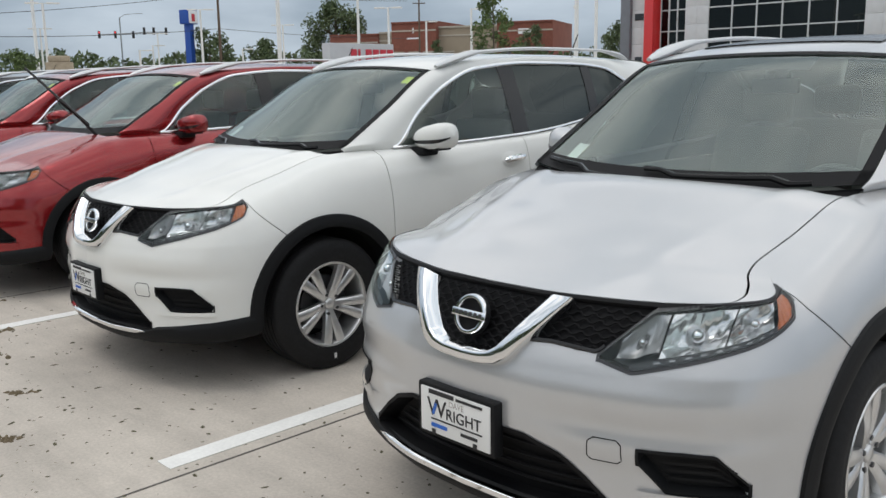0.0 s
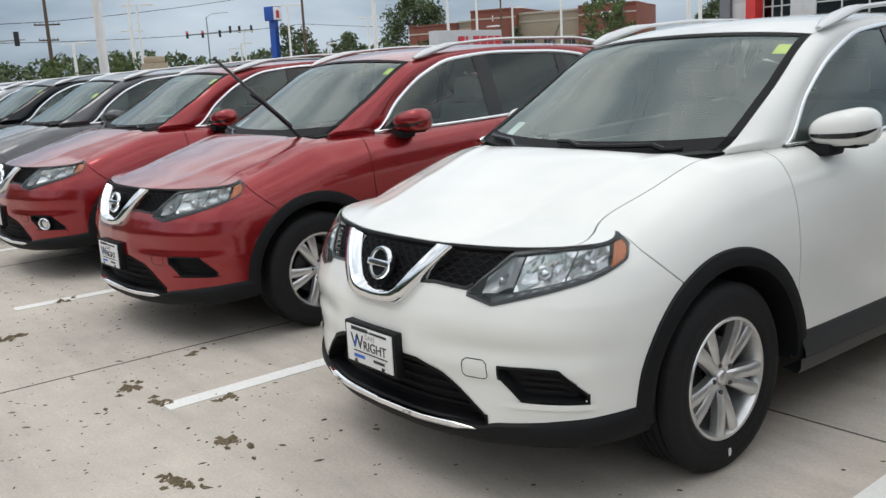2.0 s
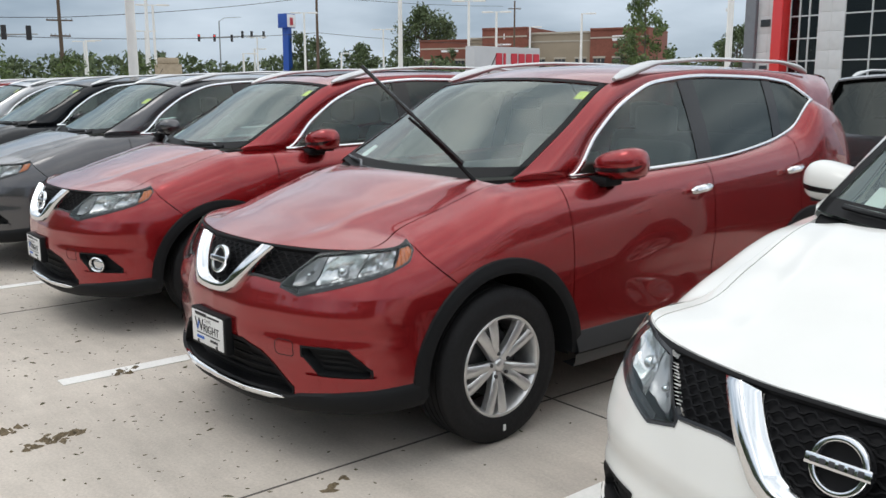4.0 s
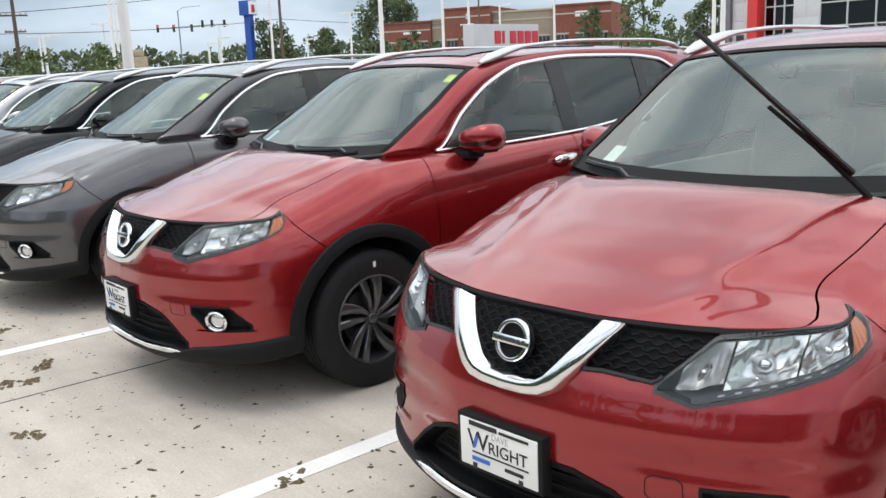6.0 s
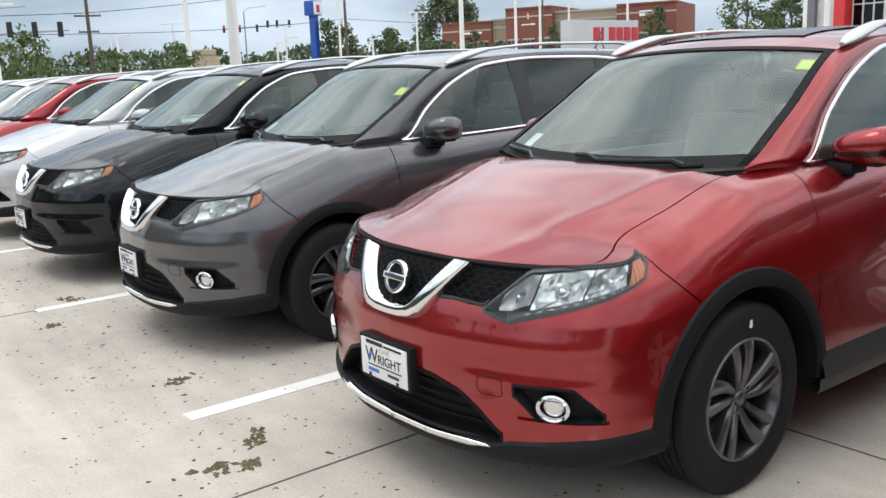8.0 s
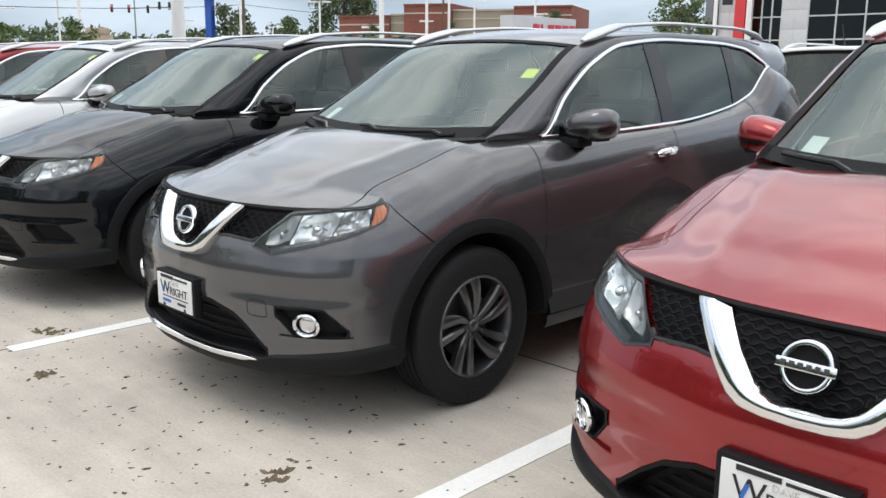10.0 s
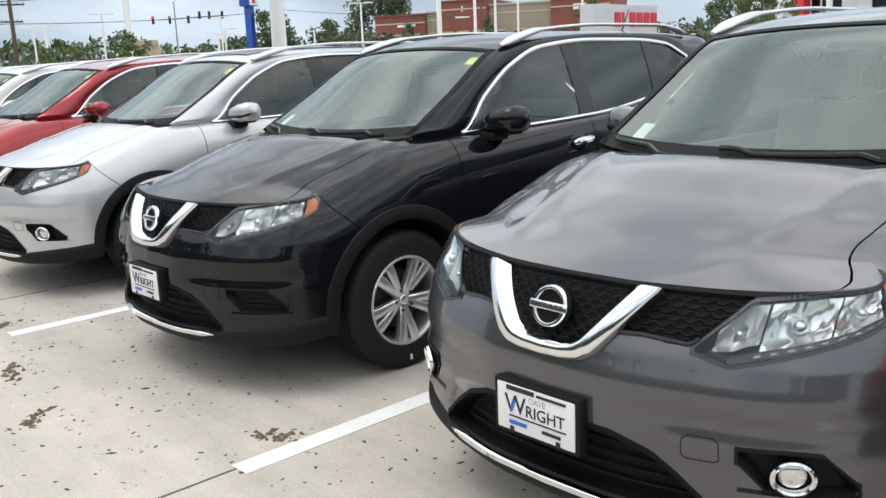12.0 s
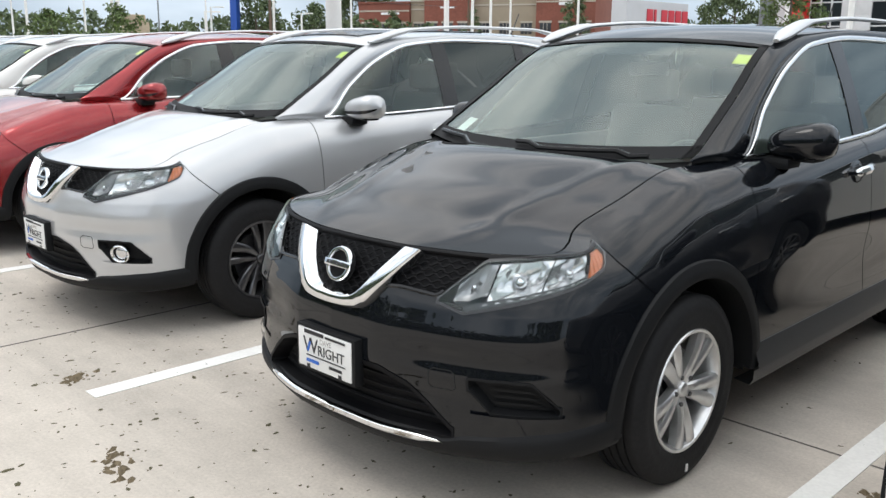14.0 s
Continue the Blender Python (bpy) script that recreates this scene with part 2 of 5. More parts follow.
def tube_mesh(name, path, radius, sides=8, flat=1.0, caps=True):
    """A tube along points; radius a number or one for each point, flat squashes it in height."""
    p = np.asarray(path, float)
    r = np.broadcast_to(np.asarray(radius, float), (len(p),))
    t = np.gradient(p, axis=0)
    t /= np.linalg.norm(t, axis=1, keepdims=True)
    up = np.where(np.abs(t[:, 2:3]) > 0.95, (1.0, 0, 0), (0, 0, 1.0))
    a = np.cross(t, up)
    a /= np.linalg.norm(a, axis=1, keepdims=True)
    b = np.cross(a, t)
    ang = np.linspace(0, 2 * np.pi, sides, endpoint=False)
    pts = p[:, None] + r[:, None, None] * (np.cos(ang)[None, :, None] * a[:, None] + flat * np.sin(ang)[None, :, None] * b[:, None])
    if caps:
        pts = np.concatenate([np.repeat(p[:1, None], sides, 1), pts, np.repeat(p[-1:, None], sides, 1)])
    return grid_mesh(name, pts, closed=True)


def lathe_x(name, profile, sides=48):
    """Turned about the x axis: profile of (x, radius)."""
    pr = np.asarray(profile, float)
    ang = np.linspace(0, 2 * np.pi, sides, endpoint=False)
    pts = np.stack([np.repeat(pr[:, :1], sides, 1), pr[:, 1:] * np.cos(ang), pr[:, 1:] * np.sin(ang)], -1)
    return grid_mesh(name, pts, closed=True, flip=True)


# openings in the shell: from s0 to s1, between a lower and an upper line, sunk by a depth
LAMP = (0.45, 1.092, (0.45, 0.545, 0.75, 0.95, 1.05, 1.092), (0.775, 0.752, 0.804, 0.858, 0.890, 0.932), (0.45, 0.575, 0.75, 0.95, 1.092), (0.785, 0.903, 0.924, 0.936, 0.949))
GRILLE = (0.0, 0.575, (0, 0.09, 0.22, 0.30, 0.44, 0.575), (0.735, 0.74, 0.795, 0.800, 0.790, 0.905), (0, 0.30, 0.50, 0.575), (0.935, 0.935, 0.935, 0.935))
INTAKE = (0.0, 0.52, (0, 0.3, 0.52), (0.316, 0.316, 0.326), (0, 0.24, 0.35, 0.43, 0.52), (0.52, 0.512, 0.475, 0.42, 0.345))
FOG = (0.585, 0.875, (0.585, 0.655, 0.875), (0.505, 0.432, 0.428), (0.585, 0.70, 0.79, 0.875), (0.537, 0.540, 0.536, 0.450))
SUNK = ((LAMP, 0.09), (GRILLE, 0.03), (INTAKE, 0.09), (FOG, 0.08))


def edges_of(region, s):
    s0, s1, ls, lz, us, uz = region
    return np.interp(s, ls, lz), np.interp(s, us, uz)


def patch(name, region, off=0.0, nu=40, nv=10, side=1, s0=None, s1=None, flange=0.009, tray=None, v0=0.0, v1=1.0):
    """A piece that follows the shell over a region. tray: depth of a sunken floor with a narrow flange round it."""
    a0, a1 = region[0] if s0 is None else s0, region[1] if s1 is None else s1
    s = np.linspace(a0, a1, nu)
    lo, hi = edges_of(region, np.abs(s))
    v = np.linspace(v0, v1, nv)
    z = lo[None] + (hi - lo)[None] * v[:, None]
    ss = np.repeat(s[None], nv, 0)
    depth = np.full(ss.shape, off)
    if tray is not None:
        mid = (lo + hi) / 2
        tight = np.clip(1 - 0.018 / np.maximum(hi - lo, 0.02), 0.1, 1)
        cz = mid[None] + (z - mid[None]) * tight[None]
        cs = (a0 + a1) / 2 + (ss - (a0 + a1) / 2) * (1 - 0.02 / (a1 - a0))
        z, ss = np.pad(z, 2, mode="edge"), np.pad(ss, 2, mode="edge")
        z[2:-2, 2:-2], ss[2:-2, 2:-2] = cz, cs
        depth = np.full(ss.shape, -tray)
        depth[:2], depth[-2:], depth[:, :2], depth[:, -2:] = off, off, off, off
        z[0], z[-1] = z[0] - 0.009, z[-1] + flange
        if a0:
            ss[:, 0] -= 0.009
        ss[:, -1] += 0.009
    pts = skin_z(ss * side, z, depth)
    return grid_mesh(name, pts, flip=side < 0)


def seam_s(h):
    """Where the joint between bumper and fender runs: from the lamp's tip down and back to the wheel opening."""
    s = np.full(np.shape(h), 1.15)
    for k in range(12):
        s = np.interp(skin(s, h)[..., 2], (0.76, 0.90, 0.955, 1.2), (1.30, 1.14, 1.098, 1.098))
    return s


def panel(name, s, h, mirror=1, arch=True, sunk=False, seam=""):
    """A body panel over a grid of s and h, its edge turned inwards."""
    s, h = np.asarray(s), np.asarray(h)
    S, H = np.meshgrid(np.concatenate([[s[0]], s, [s[-1]]]), np.concatenate([[h[0]], h, [h[-1]]]))
    if seam == "before":
        u = np.clip((np.abs(S) - 1.0) / (np.abs(s).max() - 1.0), 0, 1)
        S = np.where(np.abs(S) > 1.0, np.sign(S) * (1.0 + u * (seam_s(H) - 0.003 - 1.0)), S)
    elif seam == "after":
        u = (S - s[0]) / (s[-1] - s[0])
        first = seam_s(H) + 0.003
        S = first + u * (s[-1] - first)
    pts = skin(S * mirror, H)
    e = 0.004
    u = skin((S + e) * mirror, H) - skin((S - e) * mirror, H)
    v = skin(S * mirror, np.clip(H + e, 0, 1)) - skin(S * mirror, np.clip(H - e, 0, 1))
    n = np.cross(u, v) * mirror
    n /= np.linalg.norm(n, axis=-1, keepdims=True) + 1e-9
    drop = np.zeros(S.shape)
    drop[0], drop[-1], drop[:, 0], drop[:, -1] = 0.02, 0.02, 0.02, 0.02
    if sunk:
        for region, depth in SUNK:
            a = np.abs(S)
            lo, hi = edges_of(region, a)
            inside = (a >= region[0]) & (a <= region[1]) & (pts[..., 2] > lo) & (pts[..., 2] < hi)
            drop = np.where(inside, np.maximum(drop, depth), drop)
    pts = pts - n * drop[..., None]
    keep = None
    if arch:
        mid = (pts[:-1, :-1] + pts[1:, 1:]) / 2
        keep = np.ones(mid.shape[:2], bool)
        for wy in WHEEL_Y:
            keep &= np.hypot(mid[..., 1] - wy, mid[..., 2] - WHEEL_Z) > 0.455
    return grid_mesh(name, pts, keep, flip=mirror < 0)


WHEEL_Y, WHEEL_Z, TRACK = (0.933, 3.639), 0.359, 0.80
FINE_H = np.concatenate([np.linspace(0.17, 0.9, 78), np.linspace(0.91, 1, 12)])
SIDE_GRID = np.concatenate([np.linspace(0.125, 0.6, 24), np.linspace(0.62, 1, 24)])
HOOD_S0, HOOD_S1 = 0.80, 1.717


def hood_points(nb=40, na=61):
    a = np.linspace(-1, 1, na)[None]
    b = np.linspace(0, 1, nb)[:, None]
    E = skin(HOOD_S0 + b[:, 0] * (HOOD_S1 - HOOD_S0), np.ones(nb))
    ex, ey, ez = (E[:, i][:, None] for i in range(3))
    edge = skin(np.linspace(0, HOOD_S0, 60), np.ones(60))
    fx = np.abs(a) * ex[0]
    fy, fz = np.interp(fx, edge[:, 0], edge[:, 1]), np.interp(fx, edge[:, 0], edge[:, 2])
    x = a * ex
    y = 0.007 * (1 - b) + ey - (ey[0] - fy) * (1 - b) - 0.09 * b**2 * (1 - a**2)
    crown = 0.058 * (1 - (1 - b) ** 4) * (1 - 0.55 * b)
    z = ez + (fz - ez[0]) * (1 - b) ** 5 + crown * (1 - np.abs(a) ** 2.4)
    line = 0.46 + 0.34 * b
    z = z + 0.007 * np.exp(-((np.abs(a) - line) / 0.07) ** 2) * np.clip(b * 5, 0, 1)
    return np.stack([x, y, z], -1)


def hood_seam(b):
    """Share of the half width at which the bonnet ends: the joint leaves the lamp well inside its tip."""
    return np.interp(b, (0, 0.08, 0.2, 0.35, 0.5, 0.65, 0.8, 1), (0.965, 0.935, 0.918, 0.922, 0.937, 0.953, 0.970, 0.985))


def hood_sheet(u0, u1, n, nb=48):
    """The bonnet's surface between two shares of the half width, taken at each row b; its rim turned down."""
    pts = hood_points(nb, 241)
    b = np.linspace(0, 1, nb)
    share = np.linspace(-1, 1, 241)
    lo, hi = u0(b), u1(b)
    out = np.stack([np.stack([np.interp(np.linspace(lo[i], hi[i], n), share, pts[i, :, k]) for k in range(3)], -1) for i in range(nb)])
    full = np.concatenate([out[:1], out, out[-1:]])
    full = np.concatenate([full[:, :1], full, full[:, -1:]], 1)
    full[0, :, 2] -= 0.018
    full[-1, :, 2] -= 0.018
    full[:, 0, 2] -= 0.018
    full[:, -1, 2] -= 0.018
    return full, out


def top_edge(y):
    """The shell's top edge at y along the flank."""
    return skin(np.interp(y, PLAN_Y, PLAN_S), np.ones(np.shape(y)))


# upper line of the side windows, and the line above it (pillar, then roof edge)
UP_Y = (1.20, 1.50, 1.75, 2.0, 2.3, 2.8, 3.3, 3.65, 3.84, 4.15, 4.45)
UP_X = (0.70, 0.765, 0.715, 0.685, 0.665, 0.655, 0.663, 0.685, 0.752, 0.742, 0.64)
UP_Z = (1.148, 1.157, 1.352, 1.510, 1.612, 1.648, 1.642, 1.612, 1.51, 1.43, 1.20)
OVER_Y = (1.175, 1.24, 1.55, 1.95, 2.30, 2.9, 3.4, 3.75, 4.0, 4.3, 4.40)
OVER_X = (0.705, 0.713, 0.685, 0.635, 0.612, 0.595, 0.595, 0.595, 0.595, 0.60, 0.60)
OVER_Z = (1.168, 1.203, 1.382, 1.605, 1.668, 1.692, 1.692, 1.685, 1.675, 1.655, 1.61)


def upper_line(q):
    k = np.linspace(0, 1, len(UP_Y))
    return np.stack([spline(k, UP_X, q), spline(k, UP_Y, q), spline(k, UP_Z, q)], -1)


def over_line(q):
    k = np.linspace(0, 1, len(OVER_Y))
    return np.stack([spline(k, OVER_X, q), spline(k, OVER_Y, q), spline(k, OVER_Z, q)], -1)


def side_glass(y0, y1, n=24):
    y = np.linspace(y0, y1, n)
    low = top_edge(y)
    up = np.stack([spline(UP_Y, UP_X, y), y, spline(UP_Y, UP_Z, y)], -1)
    v = np.linspace(0, 1, 9)[:, None, None]
    pts = low[None] * (1 - v) + up[None] * v
    pts[..., 0] += 0.03 * (v * (1 - v))[..., 0] * np.clip((up - low)[None, :, 2] / 0.35, 0, 1) * 4 * 0.35
    return pts


def mirrored(pts):
    q = pts.copy()
    q[..., 0] *= -1
    return q


def strip_along(name, line, width, out, side):
    """A raised band along a line on the flank: width in height, out sideways."""
    l = np.asarray(line)
    t = np.gradient(l, axis=0)
    t /= np.linalg.norm(t, axis=1, keepdims=True) + 1e-9
    o = np.array((1.0, 0, 0.25)) / np.linalg.norm((1, 0, 0.25))
    w = np.cross(t, o)
    w /= np.linalg.norm(w, axis=1, keepdims=True)
    prof = ((-0.5, -0.4), (-0.5, 0.7), (-0.3, 1), (0.3, 1), (0.5, 0.7), (0.5, -0.4))
    pts = np.stack([l + w * width * a + o * out * b for a, b in prof])
    return grid_mesh(name, pts if side > 0 else mirrored(pts), flip=side > 0)


def arch_points(wy, r0, r1, off, a0, a1, n=40):
    """A band round a wheel opening, on the shell."""
    ang = np.radians(np.linspace(a0, a1, n))
    rr = np.array((r0 + 0.0, r0 + 0.001, r0 + 0.02, (r0 + r1) / 2, r1 - 0.012, r1))
    offs = np.array((-0.09, off, off + 0.006, off + 0.004, off, -0.01))
    R, A = np.meshgrid(rr, ang, indexing="ij")
    y, z = wy - R * np.cos(A), WHEEL_Z + R * np.sin(A)
    s = np.interp(y, PLAN_Y, PLAN_S)
    return skin_z(s, np.clip(z, LOW, None), np.repeat(offs[:, None], n, 1))


def wheel_meshes():
    tyre = [(-0.10, 0.235), (-0.105, 0.26), (-0.113, 0.30), (-0.108, 0.335), (-0.092, 0.352)]
    for k in range(5):
        c = -0.072 + k * 0.036
        tyre += [(c - 0.015, 0.359), (c + 0.011, 0.359), (c + 0.012, 0.351), (c + 0.020, 0.351)]
    tyre = tyre[:-2] + [(0.092, 0.352), (0.104, 0.338), (0.112, 0.315), (0.113, 0.295), (0.109, 0.272), (0.110, 0.268), (0.104, 0.245), (0.098, 0.232), (0.085, 0.226)]
    MESHES["tyre"] = lathe_x("tyre", tyre, 64)
    MESHES["rim"] = lathe_x("rim", [(0.098, 0.236), (0.104, 0.232), (0.102, 0.222), (0.088, 0.214), (0.05, 0.205), (-0.08, 0.20)], 64)
    MESHES["brake_disc"] = lathe_x("brake_disc", [(0.0, 0.02), (0.02, 0.06), (0.02, 0.15), (-0.005, 0.152)], 40)
    MESHES["barrel"] = lathe_x("barrel", [(-0.09, 0.0), (-0.09, 0.20), (-0.02, 0.203)], 40)
    MESHES["centre_cap"] = lathe_x("centre_cap", [(0.085, 0.0001), (0.085, 0.022), (0.08, 0.028), (0.06, 0.032)], 24)

    def spoke(angle, lean, w0, w1, kink):
        r = np.linspace(0.03, 0.226, 7)
        f = (r - 0.03) / 0.196
        ang = angle + lean * f
        x = 0.070 + 0.022 * np.sin(f * np.pi * 0.6) + kink * f
        w = w0 + (w1 - w0) * f
        c, d = np.cos(ang), np.sin(ang)
        rows = []
        for side, dx in ((-1.0, -0.035), (-1.0, -0.004), (-0.6, 0.004), (0.6, 0.004), (1.0, -0.004), (1.0, -0.035)):
            rows.append(np.stack([x + dx, r * c - side * w / 2 * d, r * d + side * w / 2 * c], -1))
        return np.stack(rows)

    MESHES["spoke_pair"] = []
    for k in range(5):
        a = 2 * np.pi * k / 5 + 0.3
        for off, lean in ((-0.17, -0.03), (0.17, 0.03)):
            MESHES["spoke_pair"].append(grid_mesh("spoke", spoke(a + off, lean, 0.036, 0.056, 0.005)))
    MESHES["spoke_twist"] = []
    for k in range(10):
        a = 2 * np.pi * k / 10
        MESHES["spoke_twist"].append(grid_mesh("spoke", spoke(a, 0.34 if k % 2 else 0.10, 0.026, 0.064 if k % 2 else 0.044, 0.006)))
    nut = []
    for k in range(5):
        a = 2 * np.pi * k / 5
        bm = bmesh.new()
        bmesh.ops.create_cone(bm, cap_ends=True, segments=6, radius1=0.011, radius2=0.009, depth=0.02, matrix=Matrix.Translation((0.075, 0.055 * math.cos(a), 0.055 * math.sin(a))) @ pose(0, 0, 0, 0, 90, 0))
        nut.append(bm_mesh("wheel_nut", bm))
    MESHES["nuts"] = nut


def mirror_mesh(side):
    """The door mirror's shell, a rounded wedge."""
    n, k = 17, 28
    out = []
    for f in np.linspace(0, 1, n):
        ang = np.linspace(0, 2 * np.pi, k, endpoint=False)
        r = (1 - abs(2 * f - 1) ** 3.2) ** 0.55
        x = 0.775 + 0.272 * f
        cy, cz = 1.70 + 0.03 * f, 1.206 + 0.020 * f
        ry, rz = 0.098 * r, 0.090 * r * (0.66 + 0.40 * f)
        y = cy + ry * np.sign(np.cos(ang)) * np.abs(np.cos(ang)) ** 0.8
        z = cz + rz * np.sign(np.sin(ang)) * np.abs(np.sin(ang)) ** 0.8
        z = np.maximum(z, cz - 0.066)
        out.append(np.stack([np.full(k, x), y, z], -1))
    pts = np.stack(out)
    return grid_mesh("mirror_shell", pts if side > 0 else mirrored(pts), closed=True, flip=side > 0)


def mirror_line(side):
    """The dark joint that runs round the mirror's shell."""
    f = np.linspace(0.12, 0.985, 22)
    r = (1 - np.abs(2 * f - 1) ** 3.2) ** 0.55
    rows = []
    for d in (186, 190, 196, 200):
        ang = radians(d)
        ry, rz = 0.100 * r, 0.092 * r * (0.66 + 0.40 * f)
        y = 1.70 + 0.03 * f - ry * abs(math.cos(ang)) ** 0.8
        z = 1.206 + 0.020 * f - rz * abs(math.sin(ang)) ** 0.8
        rows.append(np.stack([0.775 + 0.272 * f * 1.004, y, z], -1))
    pts = np.stack(rows)
    return grid_mesh("mirror_joint", pts if side > 0 else mirrored(pts), flip=side > 0)


def make_meshes():
    for tag, side in (("l", 1), ("r", -1)):
        MESHES["fender_" + tag] = panel("fender", np.linspace(1.124, s_of_y(1.366), 70), SIDE_GRID, side, seam="after")
        MESHES["front_door_" + tag] = panel("front_door", np.linspace(s_of_y(1.372), s_of_y(2.545), 50), SIDE_GRID, side)
        MESHES["rear_door_" + tag] = panel("rear_door", np.linspace(s_of_y(2.551), s_of_y(3.50), 50), SIDE_GRID, side)
        MESHES["rear_quarter_" + tag] = panel("rear_quarter", np.linspace(s_of_y(3.506), PLAN_S[-1], 90), SIDE_GRID, side)
        MESHES["headlamp_tray_" + tag] = patch("housing", LAMP, 0.003, 50, 14, side, tray=0.066)
        MESHES["headlamp_lens_" + tag] = patch("lens", LAMP, 0.010, 50, 12, side)
        v = np.linspace(0.03, 0.99, 10)[:, None]
        start = 0.955 + 0.045 * v
        S = start + (1.088 - start) * np.linspace(0, 1, 16)[None]
        lo, hi = edges_of(LAMP, S)
        MESHES["amber_" + tag] = grid_mesh("turn_signal", skin_z(S * side, lo + (hi - lo) * v, -0.004 - 0.004 * np.abs(np.sin(S * 120))), flip=side < 0)
        MESHES["lamp_foot_" + tag] = patch("lower_trim", LAMP, -0.006, 40, 5, side, 0.535, 0.965, v0=0.02, v1=0.17)
        ticks = []
        for q in np.linspace(0.60, 0.92, 9):
            ticks.append(patch("marker_rib", LAMP, -0.003, 3, 3, side, q, q + 0.016, v0=0.075, v1=0.115))
        MESHES["lamp_ticks_" + tag] = ticks
        # three silvered bowls with sharp ridges between them
        bowls = []
        for s0, s1, v0, deep, step in ((0.500, 0.615, 0.30, 0.020, 5), (0.620, 0.790, 0.18, 0.036, 7), (0.795, 0.958, 0.18, 0.036, 6)):
            u = np.linspace(0, 1, 29)[None]
            v = np.linspace(0, 1, 15)[:, None]
            S = s0 + (s1 - s0) * (u + 0.10 * (v - 0.5))
            S = np.clip(S, 0.49, 0.972)
            lo, hi = edges_of(LAMP, S)
            r2 = np.clip(((u - 0.5) * 2) ** 2 * 0.8 + ((v - 0.45) * 2) ** 2 * 0.7, 0, 1)
            facet = 0.003 * np.abs((u * step) % 1.0 - 0.5) * (v > 0.30)
            hole = 0.010 * (r2 < 0.05)
            depth = -0.010 - deep * (1 - r2) + facet - hole
            bowls.append(grid_mesh("reflector_bowl", skin_z(S * side, lo + (hi - lo) * (v0 + (0.97 - v0) * v), depth), flip=side < 0))
        MESHES["bowls_" + tag] = bowls
        bulbs = []
        for cs, share, r, sink in ((0.556, 0.60, 0.011, -0.018), (0.702, 0.56, 0.021, -0.028), (0.875, 0.56, 0.014, -0.030)):
            lo, hi = edges_of(LAMP, cs)
            c = skin_z(np.array(cs), np.array(lo + (hi - lo) * share), sink)
            n = skin_z(np.array(cs), np.array(lo + (hi - lo) * share), 0.05) - c
            bm = bmesh.new()
            bmesh.ops.create_uvsphere(bm, u_segments=16, v_segments=8, radius=r, matrix=Matrix.Translation((c[0] * side, c[1], c[2])) @ Vector((n[0] * side, n[1], n[2])).to_track_quat("Z", "Y").to_matrix().to_4x4() @ Matrix.Diagonal((1, 1, 0.8, 1)))
            bulbs.append(bm_mesh("bulb", bm))
        MESHES["bulbs_" + tag] = bulbs
        MESHES["fog_tray_" + tag] = patch("fog_recess", FOG, 0.004, 26, 10, side, tray=0.035)
        MESHES["fog_slats_" + tag] = [patch("slat", FOG, -0.022, 20, 3, side, 0.66, 0.84, v0=v, v1=v + 0.07) for v in (0.22, 0.42, 0.62)]
        MESHES["fog_blade_" + tag] = patch("bumper_blade", (0.58, 0.90, (0.58, 0.90), (0.405, 0.405), (0.58, 0.90), (0.425, 0.425)), 0.014, 24, 4, side)
        ring_s, ring_z = 0.715, 0.478
        c = skin_z(np.array(ring_s), np.array(ring_z), -0.004)
        n = skin_z(np.array(ring_s), np.array(ring_z), 0.05) - c
        m = Matrix.Translation((c[0] * side, c[1], c[2])) @ Vector((n[0] * side, n[1], n[2])).to_track_quat("Z", "Y").to_matrix().to_4x4()
        bm = bmesh.new()
        tor = [[bm.verts.new(m @ Vector(((0.045 + 0.008 * math.cos(v)) * math.cos(t) * 1.12, (0.045 + 0.008 * math.cos(v)) * math.sin(t), 0.014 * math.sin(v) + 0.008))) for v in np.linspace(0, 2 * np.pi, 8, endpoint=False)] for t in np.linspace(0, 2 * np.pi, 32, endpoint=False)]
        for i in range(32):
            for j in range(8):
                bm.faces.new((tor[i][j], tor[(i + 1) % 32][j], tor[(i + 1) % 32][(j + 1) % 8], tor[i][(j + 1) % 8]))
        MESHES["fog_ring_" + tag] = bm_mesh("chrome_ring", bm)
        bm = bmesh.new()
        bmesh.ops.create_uvsphere(bm, u_segments=20, v_segments=10, radius=0.036, matrix=m @ Matrix.Diagonal((1, 1, 0.35, 1)))
        MESHES["fog_lamp_" + tag] = bm_mesh("fog_lens", bm)
        # cladding
        S = np.linspace(0.0, 1.112, 64)
        lip = np.interp(S, (0, 0.50, 0.56, 0.80, 1.112), (0.325, 0.325, 0.345, 0.375, 0.398))
        foot = np.interp(S, (0, 0.45, 0.8, 1.112), (0.205, 0.21, 0.225, 0.25))
        Z = foot[None] + (lip - foot)[None] * np.linspace(0.0, 1, 8)[:, None]
        off = np.repeat(np.array((-0.10, -0.018, 0.004, 0.012, 0.014, 0.014, 0.012, -0.01))[:, None], 64, 1)
        MESHES["chin_" + tag] = grid_mesh("lower_cladding", skin_z(np.repeat(S[None], 8, 0) * side, Z, off), flip=side < 0)
        y = np.linspace(1.38, 3.19, 40)
        S = np.interp(y, PLAN_Y, PLAN_S)
        Z = np.array((0.265, 0.270, 0.295, 0.330, 0.336, 0.346, 0.368, 0.440, 0.445))[:, None] + 0 * y[None]
        off = np.repeat(np.array((-0.06, 0.010, 0.020, 0.016, 0.004, 0.034, 0.030, 0.004, -0.01))[:, None], 40, 1)
